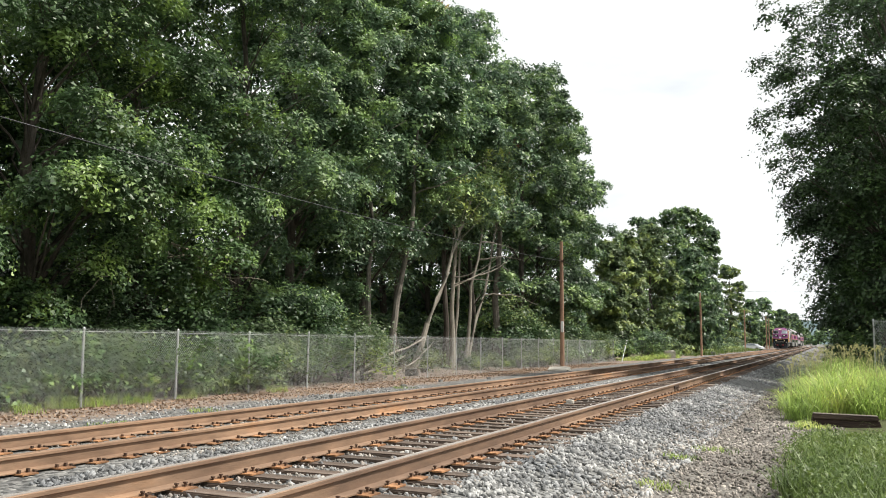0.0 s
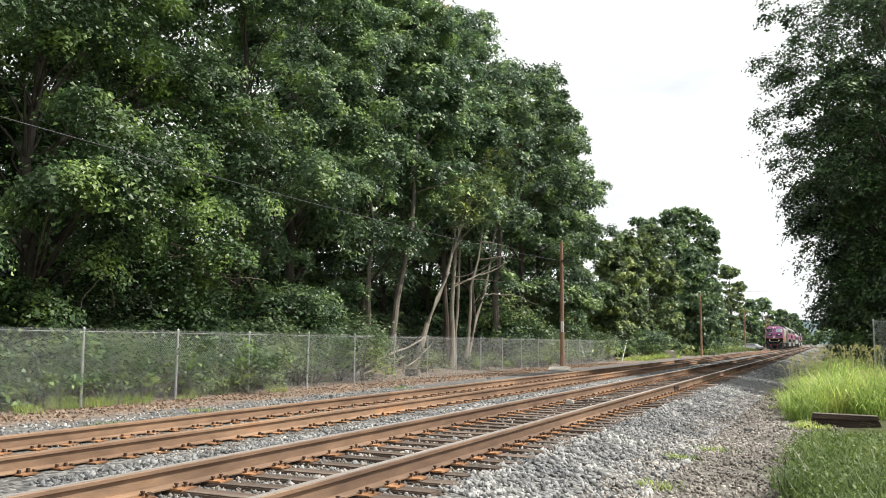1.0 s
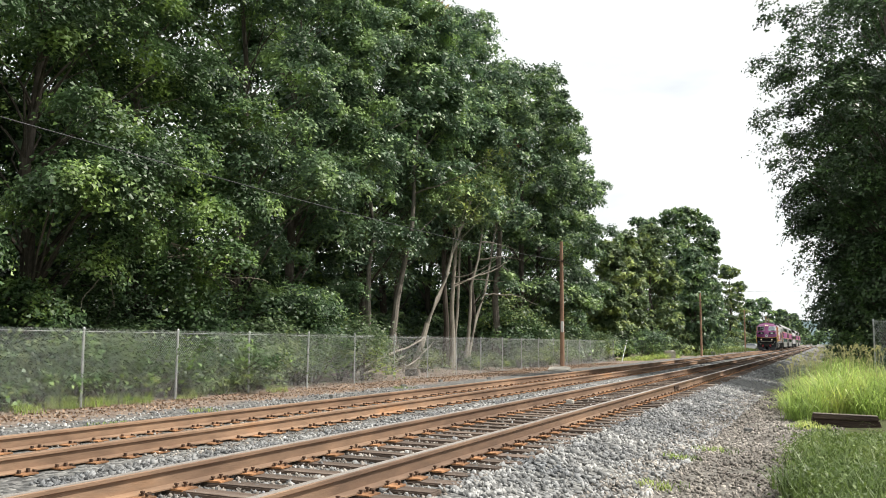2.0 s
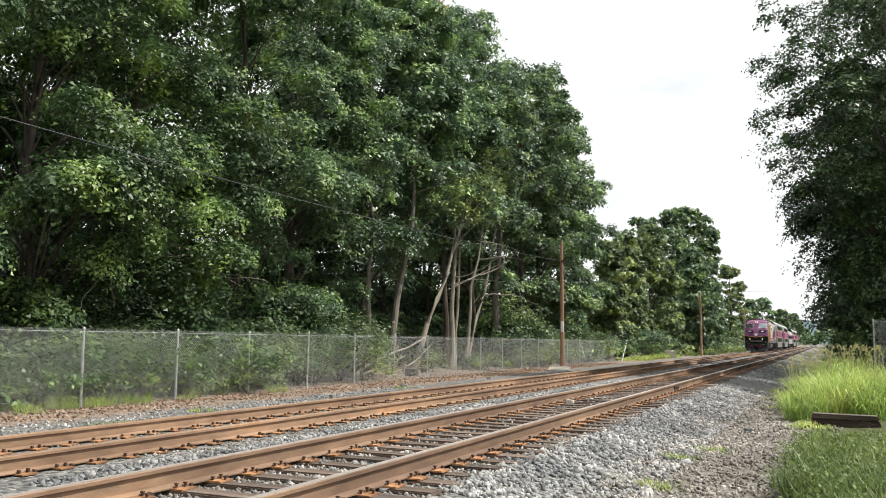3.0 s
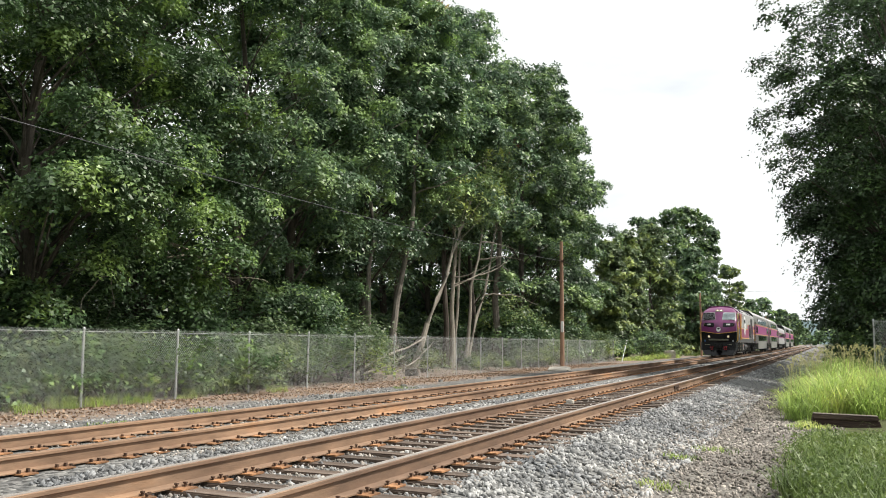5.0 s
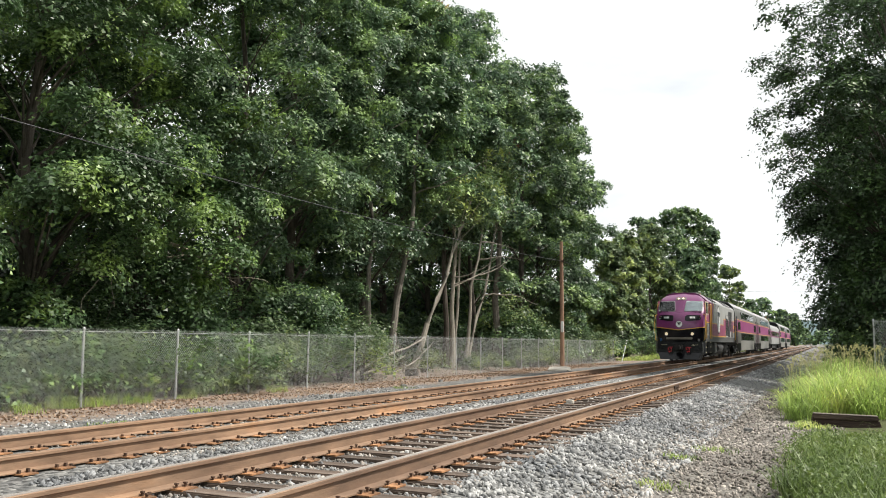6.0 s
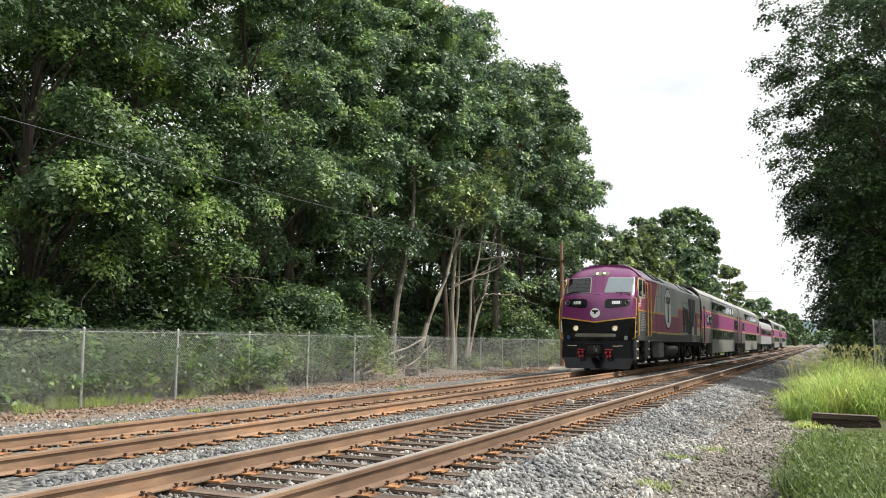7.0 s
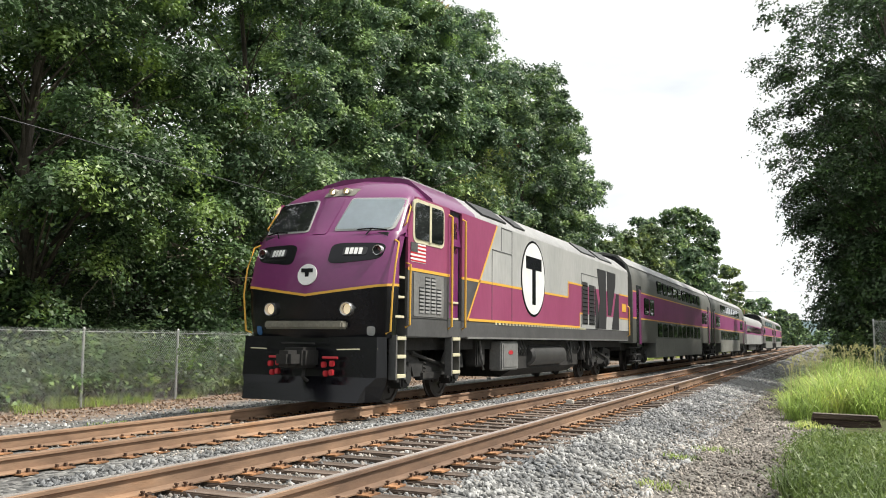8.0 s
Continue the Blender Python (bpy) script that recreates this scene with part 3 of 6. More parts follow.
def build_woods():
    rng = random.Random(11)
    # (x, y, height, crown radius, crown base, leaf kind)
    front = [(-19.5, 10.5, 16, 4.0, 2.2, 0), (-18.6, 16.0, 18, 4.2, 2.6, 0), (-19.2, 20.6, 19, 4.0, 2.8, 0), (-18.8, 25.4, 20, 4.0, 2.6, 1), (-19.8, 30.0, 21, 4.0, 2.8, 1),
             (-19.4, 35.5, 21, 3.6, 5.0, 2), (-20.2, 40.5, 21.6, 3.8, 6.5, 2), (-19.0, 44.6, 21, 3.2, 7.5, 2), (-19.6, 50.5, 22.6, 4.3, 5.0, 2), (-18.8, 57.0, 23.0, 4.7, 3.4, 1),
             (-19.6, 63.5, 23.6, 4.4, 3.0, 1), (-20.2, 69.0, 23.2, 3.7, 2.6, 1), (-21.2, 74.0, 21.0, 3.0, 2.4, 1)]
    for k, (x, y, h, r, b, kind) in enumerate(front):
        grown = tree(x - 0.7, y, h, r + 0.5, b if k < 5 else max(b, 3.6), 100 + k, sunny=0.35, lean=(rng.uniform(-0.3, 1.0), rng.uniform(-1.3, 1.3)), leaf=0.084 + 0.0021 * y, clumps=42, bough=4, gap=0.62, puff=0.72, per=int(700 - 8.0 * y + 0.02 * y * y), kind=kind, trunk_r=rng.uniform(0.17, 0.27), bark=M_BARK,
             turning=1.3 if k in (5, 6, 8) else 0.0, dead=3 if k in (1, 2, 7) else 0,
             label="tall dense green broad-leaved tree behind the chain-link fence")
        if k < 5:
            SWAYING.append((grown, 0.75 - 0.14 * k, k))
    back = [(-26, 8, 12, 5), (-25.5, 17, 13.5, 5), (-26.5, 25, 15, 5), (-25.5, 33, 19, 5), (-27, 41, 23, 5), (-26, 49, 23.5, 5), (-26.5, 57, 22, 5), (-25.5, 63, 22, 5.0), (-27, 71, 21, 4.5), (-33, 12, 13, 6), (-34, 30, 17, 6), (-34, 52, 23, 6), (-36, 76, 22, 6), (-33, 90, 18, 6)]
    for k, (x, y, h, r) in enumerate(back):
        tree(x, y, h, r, 1.4, 160 + k, leaf=0.33, clumps=64, per=190, gap=0.36, kind=(k % 3), trunk_r=0.26, label="green broad-leaved tree deeper in the wood")
    # bare leaning and forked pale trunks
    tree(-18.2, 37.2, 10.5, 2.0, 7.6, 191, leaf=0.2, clumps=16, per=90, kind=3, trunk_r=0.17, bark=M_BARK_PALE, lean=(1.6, 4.2), label="pale leaning tree with a sparse crown")
    tree(-18.4, 42.6, 14.5, 2.0, 9.0, 192, leaf=0.2, clumps=18, per=90, kind=2, trunk_r=0.15, bark=M_BARK_PALE, lean=(0.2, -0.4), dead=4, label="slim pale tree with dead branches")
    tree(-18.2, 43.8, 13.5, 1.8, 9.0, 193, leaf=0.2, clumps=16, per=90, kind=3, trunk_r=0.12, bark=M_BARK_PALE, lean=(0.4, 2.3), dead=3, label="slim pale tree leaning out of the wood")
    tree(-18.2, 44.1, 13.0, 1.8, 8.5, 194, leaf=0.2, clumps=14, per=90, kind=3, trunk_r=0.11, bark=M_BARK_PALE, lean=(0.6, 5.2), dead=2, label="slim pale tree leaning out of the wood")
    tree(-18.5, 43.1, 14.0, 1.8, 9.5, 195, leaf=0.2, clumps=14, per=90, kind=2, trunk_r=0.10, bark=M_BARK_PALE, lean=(0.2, 0.5), label="slim pale tree with a sparse crown")
    tree(-18.4, 49.4, 18.0, 3.0, 8.0, 196, leaf=0.25, clumps=40, per=170, kind=2, trunk_r=0.25, bark=M_BARK_GREY, lean=(0.3, -0.6), dead=2, label="tall tree with a bare grey trunk behind the fence")
    tree(-18.3, 35.2, 15.0, 2.6, 7.5, 197, leaf=0.22, clumps=30, per=190, kind=1, trunk_r=0.19, bark=M_BARK_GREY, lean=(0.6, 1.9), dead=1, label="tree with a bare bowed grey trunk behind the fence")
    tree(-18.6, 33.7, 14.0, 2.4, 6.5, 198, leaf=0.22, clumps=26, per=190, kind=1, trunk_r=0.15, bark=M_BARK_GREY, lean=(0.2, -0.4), label="tree with a bare grey trunk behind the fence")
    # undergrowth behind the fence
    for k in range(46):
        y = 8 + k * 1.35 + rng.uniform(-0.5, 0.5)
        x = -16.3 - rng.random() * 1.8
        thin = 33 < y < 52
        h = rng.uniform(0.9, 1.6) if thin else rng.uniform(1.7, 3.2)
        if thin and rng.random() < 0.4:
            continue
        shrub(x, y, h, rng.uniform(0.8, 1.5), 300 + k, leaf=0.115, count=1800, kind=rng.choice((0, 3, 0, 3)))
    # the thick near end of the undergrowth, up against the wire and up under the crowns
    for k in range(26):
        y = 9.5 + k * 0.62 + rng.uniform(-0.3, 0.3)
        shrub(-16.25 - rng.random() * 1.0, y, rng.uniform(1.3, 2.3), rng.uniform(0.8, 1.2), 820 + k, leaf=0.10, count=2600, kind=rng.choice((0, 0, 1, 3)))
    for k in range(24):
        y = 9.0 + k * 1.05 + rng.uniform(-0.4, 0.4)
        # kind 4: some shrubs carry under-tree shade in their leaf colour
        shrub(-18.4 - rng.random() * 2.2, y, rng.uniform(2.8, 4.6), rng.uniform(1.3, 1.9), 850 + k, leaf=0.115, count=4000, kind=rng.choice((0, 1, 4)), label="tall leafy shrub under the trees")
    for k in range(22):
        y = 50 + k * 0.95 + rng.uniform(-0.4, 0.4)
        shrub(-18.0 - rng.random() * 2.4, y, rng.uniform(2.2, 5.0), rng.uniform(1.2, 1.9), 880 + k, leaf=0.18, count=3000, kind=rng.choice((0, 1, 3)), label="tall leafy shrub under the trees")
    for k in range(30):
        y = 8 + k * 2.4 + rng.uniform(-0.8, 0.8)
        shrub(-21.8 - rng.random() * 3, y, rng.uniform(2.4, 4.5), rng.uniform(1.4, 2.0), 360 + k, leaf=0.2, count=1900, kind=rng.choice((1, 1, 2)))
    for k in range(40):
        y = 4 + k * 3.6 + rng.uniform(-1, 1)
        shrub(-29 - rng.random() * 4, y, rng.uniform(6.0, 9.0), rng.uniform(2.4, 3.2), 760 + k, leaf=0.5, count=1300, kind=1, label="tall dark thicket deep in the wood")
    # beyond the fence's end: bushes beside the line and the next groups of trees
    for k in range(26):
        y = 68 + k * 4.6 + rng.uniform(-1, 1)
        shrub(-15.2 - rng.random() * 2.6, y, rng.uniform(1.4, 3.4), rng.uniform(1.3, 2.2), 400 + k, leaf=0.2, count=2000, kind=rng.choice((0, 3, 1)), label="leafy bush beside the railway line")
    mid = [(-18.4, 80, 11.0, 2.0, 1.0, 3), (-18.9, 90, 13.1, 2.3, 1.0, 3), (-18.9, 104, 15.5, 3.5, 1.0, 3), (-22.6, 120, 19.0, 3.6, 1.0, 1), (-19.6, 126, 20.7, 4.8, 1.0, 1), (-18.9, 136, 22.5, 4.4, 1.0, 0), (-17.1, 142, 21.8, 3.1, 1.0, 1), (-15.0, 112, 13.5, 2.8, 1.0, 1), (-18.0, 190, 18.2, 4.3, 1.0, 3), (-19.7, 176, 13.4, 2.5, 1.0, 1), (-18.9, 255, 13.5, 3.2, 1.0, 1), (-17.4, 290, 15.8, 5.3, 1.0, 1), (-16.8, 400, 15.9, 6.1, 1.0, 1), (-15.3, 520, 17.9, 6.4, 1.0, 1)]
    for k, (x, y, h, r, b, kind) in enumerate(mid):
        tree(x, y, h, r, b, 500 + k, leaf=0.17 + 0.0016 * y, clumps=130 if y < 170 else 90, per=190 if y < 170 else 130, gap=0.27, puff=0.78, kind=kind, trunk_r=0.24, label="green broad-leaved tree down the line")


def build_right_trees():
    # kind 4 puts the crowns' shade into the leaf colour
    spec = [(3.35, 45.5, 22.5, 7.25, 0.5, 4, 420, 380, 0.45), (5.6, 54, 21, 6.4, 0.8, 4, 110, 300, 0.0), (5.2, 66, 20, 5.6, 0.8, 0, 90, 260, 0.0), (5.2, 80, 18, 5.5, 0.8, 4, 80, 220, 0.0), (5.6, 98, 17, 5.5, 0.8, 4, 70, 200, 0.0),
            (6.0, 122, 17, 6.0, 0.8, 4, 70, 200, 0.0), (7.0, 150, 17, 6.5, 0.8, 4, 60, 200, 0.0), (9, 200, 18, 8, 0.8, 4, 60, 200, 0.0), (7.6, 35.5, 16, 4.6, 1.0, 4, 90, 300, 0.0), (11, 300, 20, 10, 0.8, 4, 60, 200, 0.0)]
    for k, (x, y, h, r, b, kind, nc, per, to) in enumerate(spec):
        grown = tree(x, y, h, r, b, 610 + k, leaf=0.165 if k == 0 else 0.26 + 0.001 * y, clumps=nc, per=per, kind=kind, trunk_r=0.3, shape=2.05 if k == 0 else 1.2, top_open=to, gap=0.22 if k == 0 else 0.34, puff=0.70 if k == 0 else 0.9, label="tall green tree in the shade-darkened row leaning towards the tracks")
        if k == 0:
            SWAYING.append((grown, 0.05, 7))
    # unseen trees added behind and beside the camera to cut sky light and reflections
    for k, (x, y, h) in enumerate([(-27, -16, 17), (-19, -24, 18), (-11, -20, 16), (-3, -25, 18), (6, -21, 17), (14, -27, 18), (-22, -6, 16), (-24, 1, 17)]):
        tree(x, y, h, 5.5, 0.8, 680 + k, leaf=0.6, clumps=60, per=60, kind=k % 3, trunk_r=0.25, gap=0.34, label="unseen green tree added behind the camera to dim sky light")
    rng = random.Random(7)
    for k in range(9):
        shrub(2.4 + rng.random() * 2.5, 36 + k * 3.2, rng.uniform(1.8, 3.2), 1.6, 640 + k, leaf=0.2, count=900, kind=1, label="dark green shrub under the trees")


# ---------------- chain-link fences ----------------
def chain_fence(x, ys, top, label, r=0.0022, fall=0.0, step=0.078):
    fence = thing("chain_link_fence", label, "fence")
    lean = random.Random(len(ys))
    for k, y in enumerate(ys):
        g, tz = ground_z(x, y), top - fall * (y - ys[0]) + lean.uniform(-0.012, 0.03)
        dx, dy = lean.uniform(-0.02, 0.02), lean.uniform(-0.035, 0.035)
        bm = bmesh.new()
        tube(bm, [(x, y, g - 0.3), (x + dx, y + dy, tz - 0.02)], 0.028, 8)
        tube(bm, [(x + dx, y + dy, tz - 0.02), (x + dx, y + dy, tz + 0.03), (x + dx, y + dy, tz + 0.055)], [0.036, 0.034, 0.012], 8)
        part("post", bm, M_GALV, fence)
    bm = bmesh.new()
    tube(bm, [(x, y, top - 0.05 - fall * (y - ys[0])) for y in ys], 0.006, 5)
    part("top_wire", bm, M_GALV, fence)
    # woven wire: two families of slanting strands, each bent a little round the other
    y0, y1 = ys[0], ys[-1]
    quads = []
    rise = 1.0
    for sgn in (-1, 1):
        s = y0 - 2.2
        while s < y1 + 2.2:
            a, b = s, s + sgn * 1.85 * rise * 0.95
            g = -0.52
            pa, pb = np.array([x + 0.035 + sgn * r, a, g]), np.array([x + 0.035 + sgn * r, b, top + 0.02 - fall * (b - y0)])
            t0, t1 = 0.0, 1.0
            d = pb[1] - pa[1]
            lo, hi = sorted(((y0 - pa[1]) / d, (y1 - pa[1]) / d))
            t0, t1 = max(t0, lo), min(t1, hi)
            if t1 - t0 > 0.01:
                p, q = pa + (pb - pa) * t0, pa + (pb - pa) * t1
                u = (q - p) / np.linalg.norm(q - p)
                n1 = np.cross(u, [1, 0, 0])
                n2 = np.array([1.0, 0, 0])
                c = [n1 * r, -0.5 * n1 * r + 0.87 * n2 * r, -0.5 * n1 * r - 0.87 * n2 * r]
                for i in range(3):
                    quads.append([p + c[i], p + c[(i + 1) % 3], q + c[(i + 1) % 3], q + c[i]])
            s += step
    ob = new("wire_mesh", quads_mesh("wire_mesh", np.array(quads), M_WIRE if r > 0.002 else M_GALV))
    ob.parent = fence
    return fence


def build_fences():
    chain_fence(-15.5, [5.29 + 3.107 * k for k in range(20)] + [68.7], 1.265, "weathered galvanised chain-link fence before the wood", r=0.0021, fall=0.0021)
    side_fence = chain_fence(0.0, [0.0, 3.0, 6.0], 1.90, "tall galvanised chain-link fence beside the grass", r=0.0026, step=0.085)
    side_fence.matrix_basis = pose(1.58, 33.0, 0.0, 0, 0, -146.4)
    shrub(2.0, 33.5, 2.6, 0.6, 690, leaf=0.12, count=500, kind=3, label="leafy vine climbing over the chain-link fence")


# ---------------- poles and wire ----------------
def build_poles():
    tops = []
    for k, (x, y, top, r) in enumerate([(-12.9, -10.0, 6.4, 0.13), (-12.95, 45.0, 6.50, 0.125), (-12.95, 102.5, 6.75, 0.125), (-12.9, 162, 6.9, 0.125), (-12.9, 225, 7.6, 0.13), (-12.9, 236, 7.4, 0.13)]):
        pole = thing("utility_pole", "reddish-brown wooden utility pole beside the track", "utility pole", "utility poles", at=(x, y, 0))
        g = ground_z(x, y)
        bm = bmesh.new()
        tube(bm, [(0, 0, g - 0.5), (0, 0, g + 1.5), (-0.02, 0, top * 0.6), (-0.03, 0, top)], [r, r * 0.97, r * 0.86, r * 0.72], 12)
        part("shaft", bm, M_POLE, pole, smooth=True)
        bm = bmesh.new()
        box(bm, -0.02, 0.16, -0.15, -0.09, top - 1.15, top - 1.05, 0.01)
        part("wire_bracket", bm, M_RUST_DARK, pole)
        if k == 1:
            bm = bmesh.new()
            box(bm, -0.03, 0.12, -0.20, -0.10, 1.55, 2.15, 0.02)
            part("meter_box", bm, mat("box_white", [(0.5, (0.78, 0.78, 0.76))], rough=0.6), pole, "small pale box")
        tops.append(Vector((x + 0.1, y - 0.1, top - 1.1)))
    wire = thing("overhead_wire", "thin dark overhead wire strung between poles", "wire")
    for a, b in zip(tops[:4], tops[1:4]):
        bm = bmesh.new()
        tube(bm, [a.lerp(b, k / 16) - Vector((0, 0, 0.55 * (1 - (2 * k / 16 - 1) ** 2))) for k in range(17)], 0.010, 5)
        part("span", bm, M_CABLE, wire)
    # service wires that cross the line far off
    for a, b in (((-12.9, 225, 7.3), (9.0, 231, 10.2)), ((-19.0, 196, 12.4), (8.0, 206, 12.8)), ((-12.9, 236, 7.2), (9.0, 240, 9.4))):
        a, b = Vector(a), Vector(b)
        bm = bmesh.new()
        tube(bm, [a.lerp(b, k / 10) - Vector((0, 0, 0.4 * (1 - (2 * k / 10 - 1) ** 2))) for k in range(11)], 0.022, 5)
        tagged(part("service_wire", bm, M_CABLE), "thin dark service wire crossing over the tracks", "wire", "crossing wires")


# ---------------- ballast and trackside litter ----------------
def build_ballast():
    stones("ballast", "grey crushed-stone ballast between and beside the tracks",
           [(-7.0, -5.7, 6, 32, 230, 0.0), (-3.15, -1.7, 7, 30, 240, 0.0), (-5.65, -3.05, 5, 24, 60, -0.004), (-13.2, -9.5, 8, 26, 36, 0.0), (-7.0, -5.7, 36, 70, 90, 0.0), (-3.1, -1.2, 34, 70, 70, 0.0)], M_STONE, 5, (0.030, 0.064))
    stones("trackside_gravel", "brown-grey gravel and dirt of the path", [(-2.25, 0.3, 8, 30, 240, 0.0)], M_STONE_BROWN, 6, (0.02, 0.052))
    stones("crib_ballast", "small brown-grey stones packed between the wooden ties", [(-5.72, -3.0, 5, 24, 230, 0.0), (-5.72, -3.0, 24, 40, 70, 0.004), (-9.7, -6.9, 8, 28, 60, 0.0)], M_STONE_BROWN, 7, (0.020, 0.046))
    rng = np.random.default_rng(9)
    n = 14000
    x = -13.5 - np.abs(rng.normal(0, 1.5, n)) + rng.normal(0, 0.35, n)
    y = rng.uniform(7, 62, n)
    z = np.array([ground_z(a, b) for a, b in zip(x, y)]) + rng.uniform(0.002, 0.025, n)
    c = leaf_quads(rng, np.column_stack([x, y, z]), rng.normal(0, 0.35, (n, 3)) * np.array([1, 1, 0.1]), np.full(n, 0.07), droop=0.0)
    tagged(new("leaf_litter", quads_mesh("leaf_litter", c, M_LITTER)), "reddish-brown dead leaves below the fence", "leaf litter", kind="stuff")


# ---------------- grass ----------------
def blades(name, label, spots, material, seed, category="grass"):
    """Blades: bent strips of three quads. spots: (x, y, radius, count, height, width, lean)."""
    rng = np.random.default_rng(seed)
    out = []
    for x, y, r, n, h, w, lean in spots:
        a, rr = rng.uniform(0, 2 * np.pi, n), r * np.sqrt(rng.uniform(0, 1, n))
        px, py = x + rr * np.cos(a), y + rr * np.sin(a)
        pz = np.array([ground_z(q, s) for q, s in zip(px, py)])
        base = np.column_stack([px, py, pz])
        az = rng.uniform(0, 2 * np.pi, n)
        d = np.column_stack([np.cos(az), np.sin(az), np.zeros(n)])
        side = np.column_stack([-np.sin(az), np.cos(az), np.zeros(n)]) * (w * rng.uniform(0.6, 1.3, n))[:, None]
        hh = (h * rng.uniform(0.5, 1.1, n))[:, None]
        ln = (lean * rng.uniform(0.3, 1.3, n))[:, None] * hh
        up = np.array([0, 0, 1.0])
        pts = [base, base + up * hh * 0.45 + d * ln * 0.18, base + up * hh * 0.82 + d * ln * 0.55, base + up * hh * (0.98 - 0.25 * lean) + d * ln * 1.0]
        ws = [0.8, 1.0, 0.7, 0.06]
        for k in range(3):
            out.append(np.stack([pts[k] - side * ws[k], pts[k] + side * ws[k], pts[k + 1] + side * ws[k + 1], pts[k + 1] - side * ws[k + 1]], axis=1))
    tagged(new(name, quads_mesh(name, np.concatenate(out), material)), label, category, kind="stuff")


def build_grass():
    rng = random.Random(21)
    tall, short, weeds = [], [], []
    for k in range(64):
        y = rng.uniform(19.6, 36)
        x = rng.uniform(-0.35 - 0.014 * y, 1.4)
        h = rng.uniform(0.7, 1.35) * min(1.0, 0.42 + 0.5 * (x + 0.75))
        tall.append((x, y, 0.4, 120, h, 0.010, 1.15))
        tall.append((x, y, 0.35, 46, h * 0.8, 0.017, 1.5))
        tall.append((x, y, 0.5, 60, h * 1.08, 0.006, 0.6))
    for k in range(16):
        short.append((rng.uniform(-0.62, -0.1), rng.uniform(19.6, 27), 0.3, 110, rng.uniform(0.1, 0.3), 0.006, 1.1))
    for k in range(10):
        short.append((rng.uniform(-0.5, 0.0), rng.uniform(17.5, 19.0), 0.22, 60, rng.uniform(0.06, 0.16), 0.005, 1.0))
    for k in range(54):
        y = rng.uniform(8.2, 17.2)
        weeds.append((rng.uniform(-0.2 - 0.008 * (17 - y), 1.3), y, 0.36, 230, rng.uniform(0.14, 0.42) if y < 14 else rng.uniform(0.08, 0.2), 0.005, 1.2))
    for k in range(46):
        weeds.append((rng.uniform(-0.25, 1.2), rng.uniform(8.4, 15.5), 0.25, 22, rng.uniform(0.3, 0.6), 0.0045, 1.0))
    for x, y, s in [(-1.6, 13.2, 0.25), (-1.75, 9.6, 0.2), (-1.0, 23, 0.4), (-1.5, 30, 0.3), (-1.9, 12, 0.15), (-11.3, 11.2, 0.35), (-12.1, 14.6, 0.25), (-12.4, 24.6, 0.25)]:
        short.append((x, y, s, 60, 0.10, 0.005, 1.0))
        weeds.append((x + 0.1, y + 0.15, s * 1.6, 50, 0.08, 0.006, 1.0))
    for k in range(26):
        y = rng.uniform(70, 90)
        short.append((-14.9 + rng.uniform(-0.7, 1.2), y, 0.7, 90, rng.uniform(0.3, 0.7), 0.014, 0.8))
    for k in range(24):
        y = rng.uniform(100, 200)
        weeds.append((-13.9 + rng.uniform(-1.5, 0.7), y, 1.6, 110, rng.uniform(0.4, 0.9), 0.03, 0.8))
    for k in range(16):
        short.append((-15.3 + rng.uniform(-0.6, 0.3), rng.uniform(11, 22), 0.35, 70, rng.uniform(0.15, 0.4), 0.006, 0.9))
    blades("tall_grass", "tall bright yellow-green grass in the sun", tall, M_GRASS, 31)
    blades("short_grass", "short bright green tufts growing in the gravel", short, M_GRASS, 32)
    blades("weeds", "low mid-green weeds and grass", weeds, M_WEED, 33)
    # broad-leaved weeds among the grass
    nr = np.random.default_rng(37)
    n = 5200
    cx, cy = nr.uniform(-0.4, 1.3, 160), nr.uniform(8.2, 16.5, 160)
    pick = nr.integers(0, 160, n)
    px, py = cx[pick] + nr.normal(0, 0.13, n), cy[pick] + nr.normal(0, 0.13, n)
    pz = np.array([ground_z(a, b) for a, b in zip(px, py)]) + nr.uniform(0.03, 0.42, n) * np.where(py > 14, 0.4, 1.0)
    c = leaf_quads(nr, np.column_stack([px, py, pz]), nr.normal(0, 1, (n, 3)), np.full(n, 0.055), narrow=0.5)
    tagged(new("broad_weeds", quads_mesh("broad_weeds", c, M_WEED)), "low broad-leaved green weeds", "weeds", kind="stuff")
    # arching seed heads of foxtail grass
    nr = np.random.default_rng(35)
    out = []
    for k in range(120):
        x, y = nr.uniform(-0.9, 1.3), nr.uniform(20.0, 35)
        z = ground_z(x, y) + nr.uniform(1.15, 1.5) - 0.25 * max(0, 0.2 - x)
        a = nr.uniform(0, 6.28)
        d = np.array([math.cos(a), math.sin(a), 0])
        for j in range(9):
            t = j / 8
            c = np.array([x, y, z]) + d * 0.16 * t + np.array([0, 0, 0.10 * math.sin(t * 2.6)])
            for i in range(7):
                v = nr.normal(0, 1, 3)
                v /= np.linalg.norm(v)
                s = np.cross(v, nr.normal(0, 1, 3))
                s /= np.linalg.norm(s)
                out.append([c, c + v * 0.014 + s * 0.005, c + v * 0.032, c + v * 0.014 - s * 0.005])
        st = np.array([x, y, z])
        b = np.array([x - d[0] * 0.12, y - d[1] * 0.12, z - 0.6])
        w = np.array([0.004, 0.001, 0])
        out.append([b - w, b + w, st + w, st - w])
    tagged(new("foxtail_heads", quads_mesh("foxtail_heads", np.array(out), M_SEED)), "pale arching foxtail seed heads over the grass", "grass", kind="stuff")


